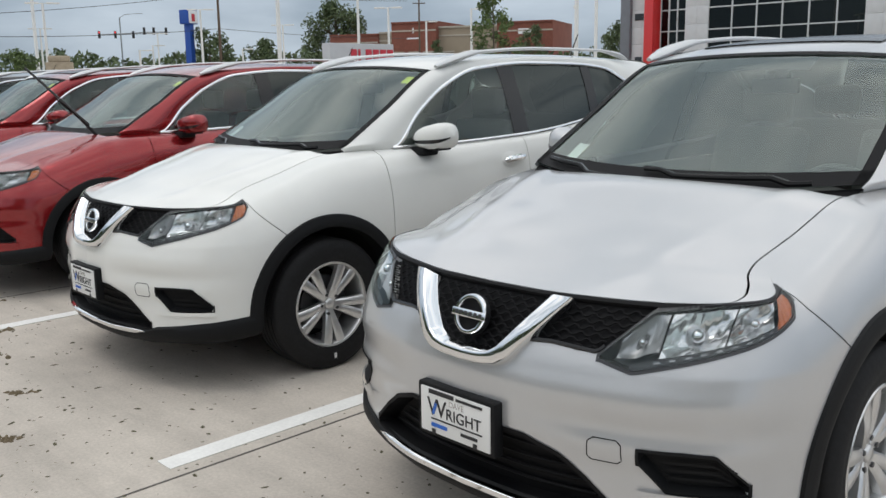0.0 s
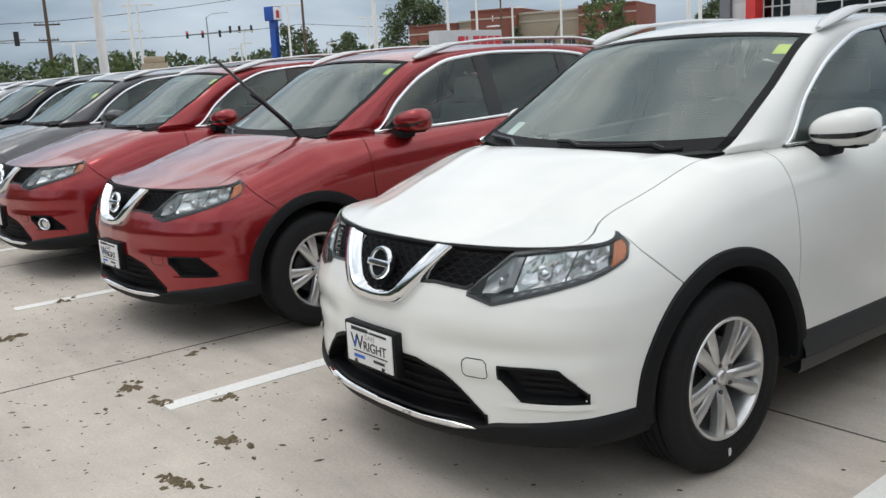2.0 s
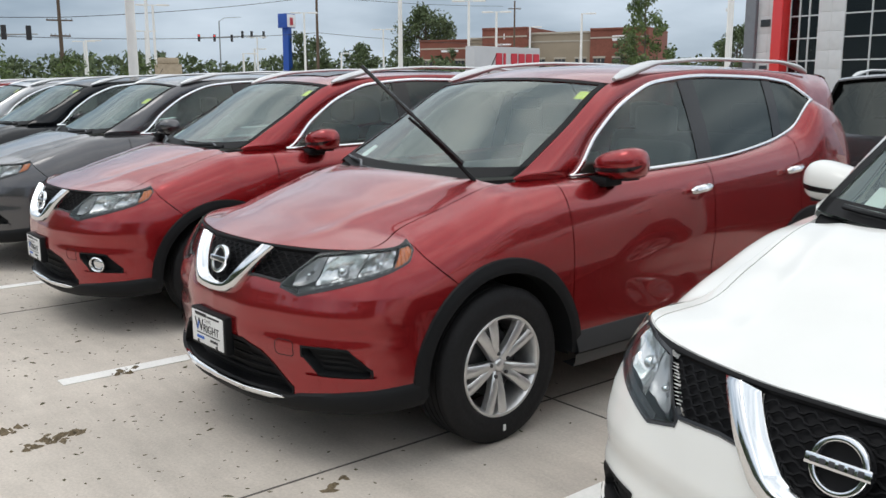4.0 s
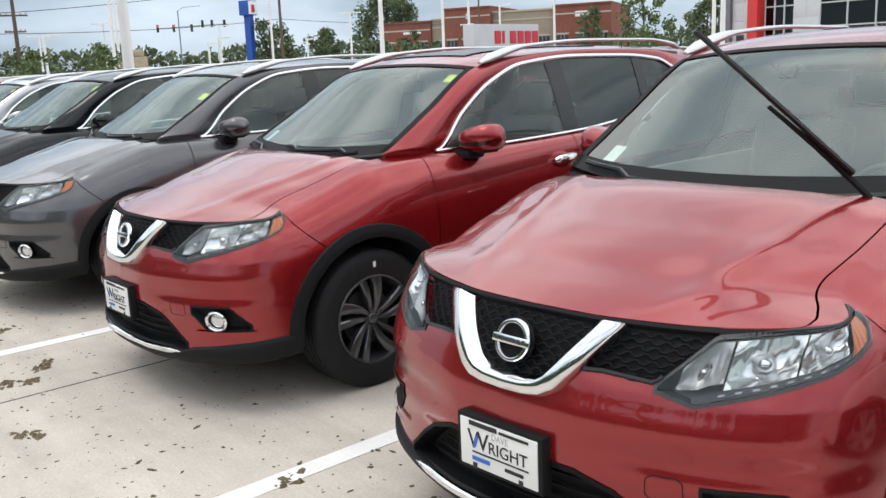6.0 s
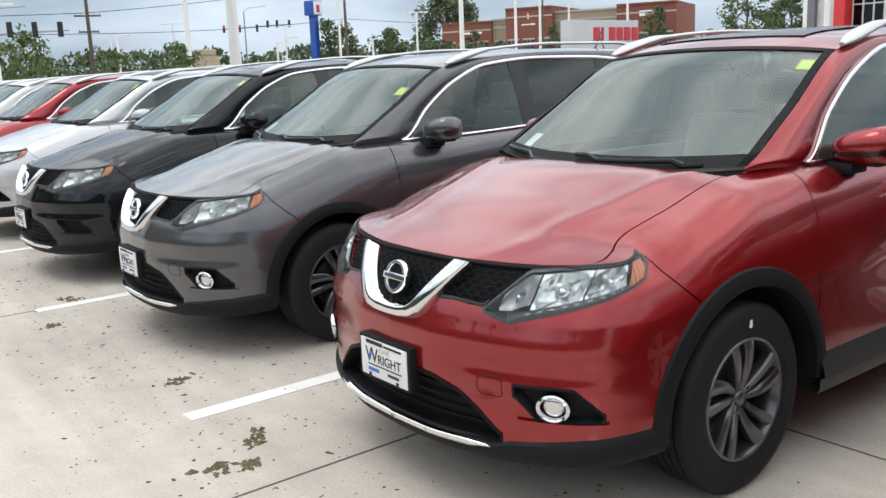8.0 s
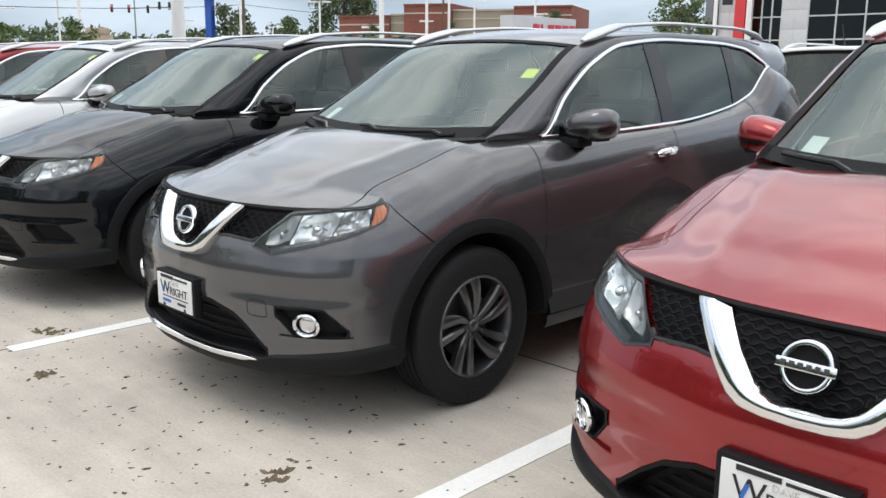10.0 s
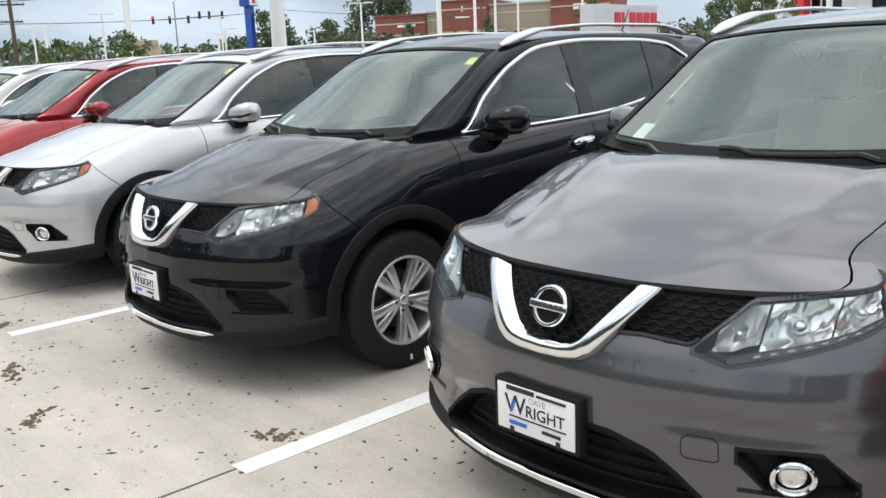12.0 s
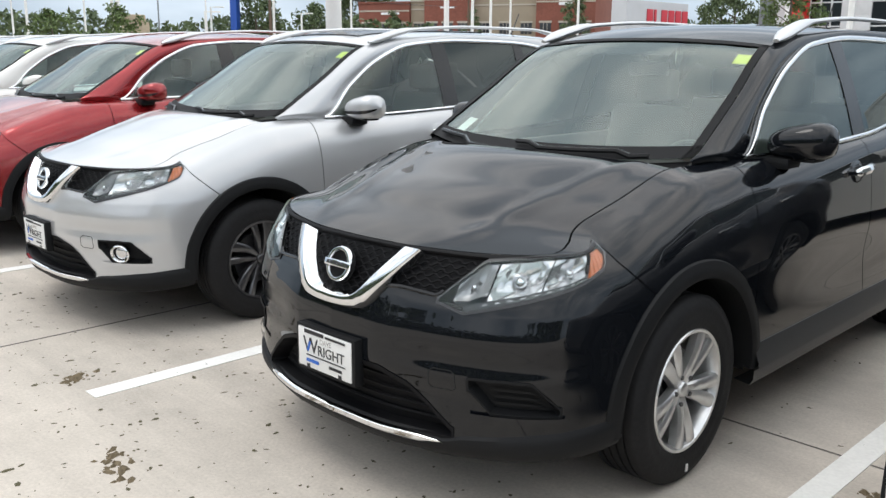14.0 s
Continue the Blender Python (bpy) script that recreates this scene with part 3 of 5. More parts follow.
        MESHES["sill_" + tag] = grid_mesh("sill_cladding", skin_z(S[None] * side + 0 * Z, Z, off), flip=side < 0)
        for name, wy, a0, a1 in (("front", WHEEL_Y[0], -6, 182), ("rear", WHEEL_Y[1], -4, 190)):
            pts = arch_points(wy, 0.425, 0.50, 0.010, a0, a1)
            MESHES["arch_" + name + "_" + tag] = grid_mesh("wheel_arch_trim", pts if side > 0 else mirrored(pts), flip=side < 0)
            ang = np.radians(np.linspace(-4, 184, 30))
            ring = np.stack([0 * ang, wy - 0.435 * np.cos(ang), WHEEL_Z + 0.435 * np.sin(ang)], -1)
            liner = np.stack([ring + (0.90 * side, 0, 0), ring + (0.50 * side, 0, 0)])
            MESHES["liner_" + name + "_" + tag] = grid_mesh("wheel_well", liner, flip=side < 0)
        # upper flank: pillar and roof edge in one
        q = np.linspace(0, 1, 70)
        u, o = upper_line(q), over_line(q)
        v = np.linspace(0, 1, 9)[:, None, None]
        pts = u[None] * (1 - v) + o[None] * v
        bulge = np.clip(np.linalg.norm(o - u, axis=1), 0, 0.15)[None, :, None] * 0.22 * np.sin(np.pi * v)
        pts = pts + bulge * np.array((0.8, 0, 0.55))
        MESHES["pillar_" + tag] = grid_mesh("roof_pillar", pts if side > 0 else mirrored(pts), flip=side < 0)
        for key, y0, y1 in (("front_window", 1.52, 2.505), ("rear_window", 2.63, 3.38), ("quarter_window", 3.455, 3.838)):
            g = side_glass(y0, y1)
            MESHES[key + "_" + tag] = grid_mesh(key, g if side > 0 else mirrored(g), flip=side < 0)
        for key, y0, y1 in (("centre_pillar", 2.495, 2.64), ("rear_pillar", 3.37, 3.465)):
            g = side_glass(y0, y1, 6)
            g[..., 0] += 0.004
            MESHES[key + "_" + tag] = grid_mesh(key, g if side > 0 else mirrored(g), flip=side < 0)
        y = np.linspace(1.50, 3.84, 80)
        low = top_edge(y) + (0.004, 0, 0.004)
        up = np.stack([spline(UP_Y, UP_X, y) + 0.003, y, spline(UP_Y, UP_Z, y)], -1)
        MESHES["chrome_low_" + tag] = strip_along("window_chrome", low, 0.020, 0.010, side)
        MESHES["chrome_up_" + tag] = strip_along("window_chrome", up, 0.024, 0.012, side)
        # roof rail
        k = np.linspace(0, 1, 40)
        path = np.stack([spline((0, 0.08, 0.2, 0.5, 0.82, 1), (0.645, 0.635, 0.622, 0.612, 0.616, 0.625), k) * side, spline((0, 1), (1.97, 4.02), k), spline((0, 0.08, 0.2, 0.5, 0.82, 0.94, 1), (1.625, 1.672, 1.718, 1.748, 1.745, 1.715, 1.68), k)], -1)
        rad = spline((0, 0.05, 0.14, 0.22, 0.85, 0.95, 1), (0.014, 0.040, 0.036, 0.018, 0.018, 0.030, 0.014), k)
        MESHES["rail_" + tag] = tube_mesh("roof_rail", path, rad, 12, 0.62)
        MESHES["mirror_" + tag] = mirror_mesh(side)
        MESHES["mirror_joint_" + tag] = mirror_line(side)
        x0, x1 = sorted((0.775 * side, 0.90 * side))
        MESHES["mirror_foot_" + tag] = bm_mesh("mirror_foot", box_bm(x0, x1, 1.62, 1.75, 1.11, 1.16, 0.02))
        x0, x1 = sorted((0.84 * side, 0.99 * side))
        MESHES["mirror_base_" + tag] = bm_mesh("mirror_underside", box_bm(x0, x1, 1.655, 1.765, 1.143, 1.165, 0.01))
        y = np.linspace(2.30, 2.49, 14)
        pts = skin_z(np.interp(y, PLAN_Y, PLAN_S), 1.035 + 0.09 * (y - 2.3), 0.022 + 0.022 * np.sin(np.linspace(0, np.pi, 14)))
        pts = pts if side > 0 else mirrored(pts)
        MESHES["handle_" + tag] = tube_mesh("door_handle", pts, np.interp(np.linspace(0, 1, 14), (0, 0.1, 0.9, 1), (0.011, 0.022, 0.020, 0.010)), 8, 1.0)
        pts = pts + (0, 1.0, 0.045)
        MESHES["handle_rear_" + tag] = tube_mesh("door_handle", pts, np.interp(np.linspace(0, 1, 14), (0, 0.1, 0.9, 1), (0.011, 0.022, 0.020, 0.010)), 8, 1.0)
        ang = np.linspace(0, 2 * np.pi, 24, endpoint=False)
        rr = np.linspace(0.02, 1, 5)[:, None]
        yy, zz = 2.375 + 0.085 * rr * np.cos(ang), 1.04 + 0.052 * rr * np.sin(ang)
        MESHES["cup_" + tag] = grid_mesh("handle_cup", (lambda P: P if side > 0 else mirrored(P))(skin_z(np.interp(yy, PLAN_Y, PLAN_S), zz, 0.004 * (1 - rr**6) + 0 * yy)), closed=True, flip=side < 0)
    S = np.concatenate([np.linspace(-1.118, -0.46, 85), np.linspace(-0.45, 0.45, 111), np.linspace(0.46, 1.118, 85)])
    MESHES["bumper"] = panel("front_bumper", S, FINE_H, 1, True, True, "before")
    hood, inner = hood_sheet(lambda b: -hood_seam(b) + 0.004, lambda b: hood_seam(b) - 0.004, 61)
    MESHES["hood"] = grid_mesh("hood", hood)
    one = lambda b: np.ones(np.shape(b))
    MESHES["fender_top_l"] = grid_mesh("fender_top", hood_sheet(lambda b: hood_seam(b) + 0.004, one, 12)[0])
    MESHES["fender_top_r"] = grid_mesh("fender_top", hood_sheet(lambda b: -one(b), lambda b: -hood_seam(b) - 0.004, 12)[0])
    # the bonnet lip's shadow, laid on as a black strip above lamps and grille
    near_top = np.linspace(-1.09, 1.09, 150)
    under = np.where(np.abs(near_top) > 0.58, np.interp(np.abs(near_top), LAMP[4], LAMP[5]), 0.916)
    over = spline(TOP_S, TOP_Z, np.abs(near_top)) - 0.001
    under = np.minimum(under, over - 0.002)
    MESHES["hood_gap"] = grid_mesh("hood_gap", np.stack([skin_z(near_top, under - 0.004, -0.006), skin_z(near_top, under, 0.003), skin_z(near_top, under * 0.4 + over * 0.6, 0.003), skin_z(near_top, over, 0.0015)]))
    # roof
    a = np.linspace(-1, 1, 41)[None]
    kk = np.interp(np.linspace(1.95, 4.3, 40), OVER_Y, np.linspace(0, 1, len(OVER_Y)))
    o = over_line(kk)
    x = o[:, :1] * a
    y = o[:, 1:2] - 0.085 * (1 - a**2) * np.linspace(1, 0, 40)[:, None] ** 2
    z = o[:, 2:3] + 0.035 * (1 - np.abs(a) ** 2.5)
    roof = np.stack([x, y, z], -1)
    under = roof[:1] - (0, 0.004, 0.03)
    MESHES["roof"] = grid_mesh("roof", np.concatenate([under, roof]))
    pane = roof[3:24, 7:-7] + (0, 0, 0.006)
    MESHES["sunroof"] = grid_mesh("sunroof", np.concatenate([pane[:1] - (0, 0, 0.008), pane, pane[-1:] - (0, 0, 0.008)]))
    MESHES["headliner"] = grid_mesh("headliner", roof[2:, 2:-2] - (0, 0, 0.03))
    for tag, sgn in (("l", 1), ("r", -1)):
        MESHES["card_" + tag] = bm_mesh("door_card", box_bm(*sorted((0.74 * sgn, 0.79 * sgn)), 1.50, 3.6, 0.5, 1.10, 0.02))
    # windscreen
    v = np.linspace(0, 1, 24)[:, None]
    edge_q = np.interp(np.linspace(1.20, 1.95, 24), OVER_Y, np.linspace(0, 1, len(OVER_Y)))
    e = over_line(edge_q)
    base_y, top_y = 0.17, 0.085
    x = e[:, :1] * 0.995 * a
    y = e[:, 1:2] - (base_y + (top_y - base_y) * v) * (1 - np.abs(a) ** 2.2)
    z = e[:, 2:3] + (-0.035 + 0.07 * v) * (1 - np.abs(a) ** 2.2) - 0.004
    wind = np.stack([x, y, z], -1)
    MESHES["windscreen"] = grid_mesh("windscreen", wind)
    MESHES["frit_low"] = grid_mesh("black_border", wind[:4] + (0, -0.003, 0.004))
    MESHES["frit_top"] = grid_mesh("black_border", wind[-2:] + (0, -0.003, 0.004))
    for tag, cut in (("l", slice(-2, None)), ("r", slice(0, 2))):
        MESHES["frit_side_" + tag] = grid_mesh("black_border", wind[:, cut] + (0, -0.003, 0.004))
    MESHES["mirror_patch"] = grid_mesh("shade_band", wind[-5:-1, 12:29] + (0, 0.006, -0.006))
    sticker = wind[18:21, -4:-1] + (0, 0.004, -0.004)
    MESHES["sticker"] = grid_mesh("price_sticker", sticker)
    MESHES["sticker_low"] = grid_mesh("price_sticker", wind[14:17, -5:-2] + (0, 0.004, -0.004))
    MESHES["paper"] = grid_mesh("window_paper", wind[3:7, 4:7] + (0, 0.006, -0.006))
    rear_edge = inner[-1]
    base = wind[0]
    near = np.stack([np.interp(np.linspace(0, 1, 41), np.linspace(0, 1, 61), rear_edge[:, i]) for i in range(3)], -1)
    v = np.linspace(0, 1, 6)[:, None, None]
    cowl = (near - (0, 0.03, 0.022))[None] * (1 - v) + (base + (0, 0.02, -0.012))[None] * v
    cowl[2:4, :, 2] -= 0.012
    MESHES["cowl"] = grid_mesh("cowl", cowl)
    # tail
    v = np.linspace(0, 1, 8)[:, None, None]
    upper = roof[-1]
    lower = np.stack([np.linspace(-0.74, 0.74, 41), 4.60 - 0.12 * np.linspace(-1, 1, 41) ** 2, np.full(41, 1.14)], -1)
    MESHES["tailgate"] = grid_mesh("tailgate_window", upper[None] * (1 - v) + lower[None] * v)
    spo = np.stack([roof[-1] + (0, -0.02, 0.012), roof[-1] + (0, 0.05, -0.006), roof[-1] + (0, 0.055, -0.02), roof[-1] + (0, 0.0, -0.03)])
    MESHES["spoiler"] = grid_mesh("spoiler", spo)
    MESHES["antenna"] = tube_mesh("antenna", [(0, 4.10, 1.70), (0, 4.13, 1.745), (0, 4.22, 1.90)], [0.016, 0.007, 0.004], 8)
    # grille
    s = np.linspace(-0.58, 0.58, 110)
    lo, hi = edges_of(GRILLE, np.abs(s))
    MESHES["grille_back"] = grid_mesh("grille_back", skin_z(np.repeat(s[None], 10, 0), lo - 0.008 + (hi - lo + 0.016) * np.linspace(0, 1, 10)[:, None], -0.022))
    waves = []
    s = np.linspace(-0.56, 0.56, 220)
    lo, hi = edges_of(GRILLE, np.abs(s))
    for k, zc in enumerate(np.arange(0.752, 0.91, 0.0165)):
        zz = zc + 0.0045 * np.sign(np.sin(s * 130 + k * np.pi)) * np.abs(np.sin(s * 130 + k * np.pi)) ** 0.6
        ok = (zz > lo + 0.006) & (zz < hi - 0.004)
        run = []
        for i in range(len(s) + 1):
            if i < len(s) and ok[i]:
                run.append(i)
            elif len(run) > 4:
                waves.append(tube_mesh("grille_bar", skin_z(s[run], zz[run], -0.012), 0.0034, 5))
                run = []
            else:
                run = []
    MESHES["grille_bars"] = waves
    q = np.linspace(0.2, 0.46, 20)
    for tag, sgn in (("l", 1), ("r", -1)):
        MESHES["grille_edge_" + tag] = tube_mesh("grille_edge", skin_z(q * sgn, edges_of(GRILLE, q)[0] + 0.002, 0.0), 0.008, 6)
    half_out = ((0.338, 0.908), (0.25, 0.812), (0.172, 0.728), (0.135, 0.705), (0.08, 0.697), (0.0, 0.695))
    half_in = ((0.236, 0.908), (0.175, 0.835), (0.118, 0.772), (0.092, 0.757), (0.06, 0.750), (0.0, 0.748))
    t = np.linspace(0, 1, 40)
    k = np.array((0, 0.3, 0.56, 0.68, 0.8, 1.0))
    oo = np.stack([np.interp(t, k, [p[i] for p in half_out]) for i in (0, 1)], -1)
    ii = np.stack([np.interp(t, k, [p[i] for p in half_in]) for i in (0, 1)], -1)
    oo, ii = (np.concatenate([q, (q * (-1, 1))[::-1][1:]]) for q in (oo, ii))
    rows = []
    for f, d in ((-0.02, -0.02), (0.0, 0.014), (0.05, 0.027), (0.09, 0.030), (0.56, 0.036), (0.60, 0.035), (0.64, 0.032), (0.97, 0.006), (1.0, 0.0), (1.02, -0.02)):
        c = oo * (1 - f) + ii * f
        rows.append(skin_z(c[:, 0], c[:, 1], d))
    MESHES["vee"] = grid_mesh("chrome_vee", np.stack(rows), flip=False)
    # badge: a plain ring with a bar, on a dark disc
    c = skin_z(np.array(0.0), np.array(0.825), 0.014)
    on_badge = Matrix.Translation(c.tolist()) @ pose(0, 0, 0, 90 - 17, 0, 0)

    def ring_bm(radius, wide, tall, lift):
        bm = bmesh.new()
        prof = ((-1, -1), (-1, 0.3), (-0.6, 0.9), (0, 1), (0.6, 0.9), (1, 0.3), (1, -1))
        tor = [[bm.verts.new(on_badge @ Vector(((radius + wide * a) * math.cos(t), (radius + wide * a) * math.sin(t), lift + tall * b))) for a, b in prof] for t in np.linspace(0, 2 * np.pi, 48, endpoint=False)]
        for i in range(48):
            for k in range(6):
                bm.faces.new((tor[i][k], tor[(i + 1) % 48][k], tor[(i + 1) % 48][k + 1], tor[i][k + 1]))
        return bm

    MESHES["badge_ring"] = bm_mesh("badge_ring", ring_bm(0.0555, 0.0085, 0.010, 0.006))
    bm = bmesh.new()
    bmesh.ops.create_cone(bm, cap_ends=True, segments=40, radius1=0.066, radius2=0.062, depth=0.010, matrix=on_badge @ Matrix.Translation((0, 0, -0.006)))
    MESHES["badge_disc"] = bm_mesh("badge_disc", bm)
    bm = box_bm(-0.070, 0.070, -0.0125, 0.0125, -0.004, 0.018, 0.003)
    bmesh.ops.transform(bm, verts=bm.verts, matrix=on_badge)
    MESHES["badge_bar"] = bm_mesh("badge_bar", bm)
    marks = []
    for k in range(6):
        bm = box_bm(-0.058 + k * 0.0200, -0.058 + k * 0.0200 + 0.013, -0.0065, 0.0065, 0.016, 0.0192, 0.0015)
        bmesh.ops.transform(bm, verts=bm.verts, matrix=on_badge)
        marks.append(bm_mesh("dark_mark", bm))
    MESHES["badge_marks"] = marks
    MESHES["intake_tray"] = patch("intake_recess", INTAKE, 0.003, 120, 12, 1, -0.52, 0.52, 0.016, 0.062)
    MESHES["intake_bars"] = [tube_mesh("intake_bar", skin_z(np.linspace(-w, w, 40), np.full(40, z), -0.050), 0.005, 6) for z, w in ((0.36, 0.45), (0.395, 0.41), (0.43, 0.36), (0.465, 0.30))]
    s = np.linspace(-0.515, 0.515, 80)
    fade = np.clip((0.515 - np.abs(s)) / 0.12, 0.05, 1)
    rows = [skin_z(s, 0.306 + dz * fade, d * (0.45 + 0.55 * fade)) for dz, d in ((-0.013, 0.0), (-0.012, 0.015), (-0.004, 0.021), (0.006, 0.019), (0.010, 0.015), (0.012, 0.0))]
    MESHES["lip"] = grid_mesh("chrome_lip", np.stack(rows))
    py = -0.028
    MESHES["plate_frame"] = bm_mesh("plate_frame", box_bm(-0.166, 0.166, py - 0.012, py + 0.03, 0.43, 0.602, 0.008))
    MESHES["plate"] = bm_mesh("plate_insert", box_bm(-0.150, 0.150, py - 0.016, py - 0.008, 0.443, 0.590, 0.004))
    ink = []

    def bar(x0, z0, x1, z1, w):
        d = Vector((x1 - x0, 0, z1 - z0))
        bm = box_bm(-d.length / 2, d.length / 2, -0.001, 0.001, -w / 2, w / 2)
        bmesh.ops.transform(bm, verts=bm.verts, matrix=Matrix.Translation(((x0 + x1) / 2, py - 0.0175, (z0 + z1) / 2)) @ Matrix.Rotation(-math.atan2(d.z, d.x), 4, "Y"))
        return bm_mesh("print_stroke", bm, False)

    def word(text, x, z, size):
        c = bpy.data.curves.new("print", "FONT")
        c.body, c.size, c.extrude = text, size, 0.0008
        ob = new("print", c)
        bpy.context.view_layer.update()
        m = bpy.data.meshes.new_from_object(ob.evaluated_get(bpy.context.evaluated_depsgraph_get()))
        bpy.data.objects.remove(ob)
        m.transform(Matrix.Translation((x, py - 0.0172, z)) @ pose(0, 0, 0, 90, 0, 0))
        m.materials.clear()
        return m

    ink.append((word("W", -0.118, 0.503, 0.082), "ink"))
    ink.append((word("RIGHT", -0.036, 0.503, 0.052), "ink"))
    ink.append((word("DAVE", -0.022, 0.548, 0.026), "faint"))
    ink.append((bar(-0.092, 0.508, -0.078, 0.545, 0.010), "blue"))
    ink.append((bar(-0.10, 0.492, 0.12, 0.492, 0.004), "ink"))
    ink.append((bar(-0.10, 0.472, -0.03, 0.472, 0.012), "blue"))
    ink.append((bar(0.03, 0.472, 0.10, 0.472, 0.010), "ink"))
    ink.append((bar(-0.11, 0.580, 0.0, 0.580, 0.014), "ink"))
    ink.append((bar(0.01, 0.578, 0.12, 0.578, 0.008), "ink"))
    for x, z in ((-0.09, 0.450), (0.09, 0.450)):
        ink.append((bar(x - 0.008, z, x + 0.008, z, 0.016), "ink"))
    MESHES["ink"] = ink
    # tow cover outline
    loop = [(0.44, 0.545), (0.455, 0.557), (0.52, 0.557), (0.535, 0.545), (0.537, 0.50), (0.525, 0.49), (0.45, 0.49), (0.438, 0.50), (0.44, 0.545)]
    d = np.array(loop)
    q = np.linspace(0, 8, 60)
    MESHES["tow_cover"] = tube_mesh("tow_cover_gap", skin_z(np.interp(q, range(9), d[:, 0]) - 0.0, np.interp(q, range(9), d[:, 1]), -0.0008), 0.0022, 5)
    wheel_meshes()
    # inside
    MESHES["underbody"] = bm_mesh("underbody", box_bm(-0.55, 0.55, 0.35, 4.4, 0.27, 0.50, 0.03))
    MESHES["engine_bay"] = bm_mesh("engine_bay", box_bm(-0.48, 0.48, 0.42, 1.3, 0.45, 0.86, 0.03))
    MESHES["cabin_floor"] = bm_mesh("cabin_floor", box_bm(-0.85, 0.85, 1.45, 4.4, 0.40, 0.50, 0.02))
    v = np.linspace(-1, 1, 31)
    prof = ((1.16, 1.05), (1.25, 1.10), (1.42, 1.115), (1.60, 1.09), (1.70, 1.02), (1.68, 0.85), (1.62, 0.6))
    MESHES["dash"] = grid_mesh("dashboard", np.stack([np.stack([v * (0.68 + 0.02 * i), pyy - 0.05 * (1 - v**2) + 0 * v, pz + 0.035 * np.exp(-((v - 0.52) / 0.2) ** 2) * (i in (2, 3))], -1) for i, (pyy, pz) in enumerate(prof)]))
    ring = [(0.38 + 0.185 * math.cos(t), 1.84 - 0.185 * math.sin(t) * 0.35, 1.00 + 0.185 * math.sin(t) * 0.93) for t in np.linspace(0, 2 * np.pi, 33)]
    MESHES["wheel_ring"] = tube_mesh("steering_ring", ring, 0.016, 8, 1.0, False)
    MESHES["wheel_hub"] = bm_mesh("steering_hub", box_bm(0.28, 0.48, 1.80, 1.86, 0.95, 1.04, 0.025))
    for key, x0, x1, y in (("seat_l", 0.13, 0.64, 2.0), ("seat_r", -0.64, -0.13, 2.0), ("bench", -0.68, 0.68, 3.0)):
        MESHES[key] = bm_mesh("cushion", box_bm(x0, x1, y, y + 0.52, 0.50, 0.72, 0.06, 3))
        bm = box_bm(x0 + 0.01, x1 - 0.01, -0.07, 0.07, 0, 0.64, 0.055, 3)
        bmesh.ops.transform(bm, verts=bm.verts, matrix=pose(0, y + 0.50, 0.66, -18, 0, 0))
        MESHES[key + "_back"] = bm_mesh("backrest", bm)
        heads = []
        for c in ((x0 + x1) / 2,) if key != "bench" else (-0.42, 0.42):
            bm = box_bm(c - 0.13, c + 0.13, y + 0.66, y + 0.77, 1.30, 1.48, 0.045, 3)
            heads.append(bm_mesh("headrest", bm))
        MESHES[key + "_heads"] = heads
    MESHES["inner_mirror"] = bm_mesh("inner_mirror", box_bm(-0.11, 0.11, 1.98, 2.01, 1.46, 1.53, 0.012))

    def on_glass(x, v, lift):
        i = int(v * 23)
        j = int(np.argmin(np.abs(wind[i, :, 0] - x)))
        return wind[i, j] + np.array((0, -lift, lift * 1.2))

    down = []
    for x0, x1, v1 in ((0.56, -0.06, 0.10), (-0.12, -0.60, 0.06)):
        xs = np.linspace(x0, x1, 10)
        line = np.stack([on_glass(x, 0.03 + (v1 - 0.03) * i / 9, 0.014) for i, x in enumerate(xs)])
        down.append((tube_mesh("wiper_arm", line, np.linspace(0.011, 0.007, 10), 6), tube_mesh("wiper_blade", line[1:] + (0, 0.004, 0.004), 0.009, 6)))
    MESHES["wipers"] = down
    root = np.array((0.57, 1.06, 1.155))
    tip = np.array((0.13, 0.70, 1.685))
    mid = root * 0.45 + tip * 0.55
    MESHES["wiper_up"] = [tube_mesh("wiper_arm", np.stack([root + (mid - root) * t + np.array((0, 0.015, 0)) * math.sin(3.14 * t) for t in np.linspace(0, 1, 8)]), np.linspace(0.012, 0.007, 8), 6), tube_mesh("wiper_blade", np.stack([root * 0.85 + tip * 0.15 + (tip * 0.98 - root * 0.85 - tip * 0.13) * t + np.array((0.025, 0.02, 0.0)) for t in np.linspace(0, 1, 8)]), 0.010, 6)]


make_meshes()


def make_wheel(root, wy, side, dark):
    w = part("wheel", MESHES["tyre"], M_RUBBER, root, "black tyre on a dark grey twisted-spoke alloy rim" if dark else "black tyre on a silver split-spoke alloy rim")
    w.name = "tyre"
    w.location = (TRACK * side, wy, WHEEL_Z)
    w.rotation_euler = (random.uniform(0, 6.28), 0, 0 if side > 0 else math.pi)
    alloy = M_DARKALLOY if dark else M_ALLOY
    part("rim", MESHES["rim"], alloy, w)
    part("barrel", MESHES["barrel"], M_DARK, w)
    part("brake_disc", MESHES["brake_disc"], M_LAMPDARK, w)
    for m in MESHES["spoke_twist" if dark else "spoke_pair"]:
        part("spoke", m, alloy, w)
    part("centre_cap", MESHES["centre_cap"], alloy, w)
    for m in MESHES["nuts"]:
        part("wheel_nut", m, M_LAMPDARK, w)


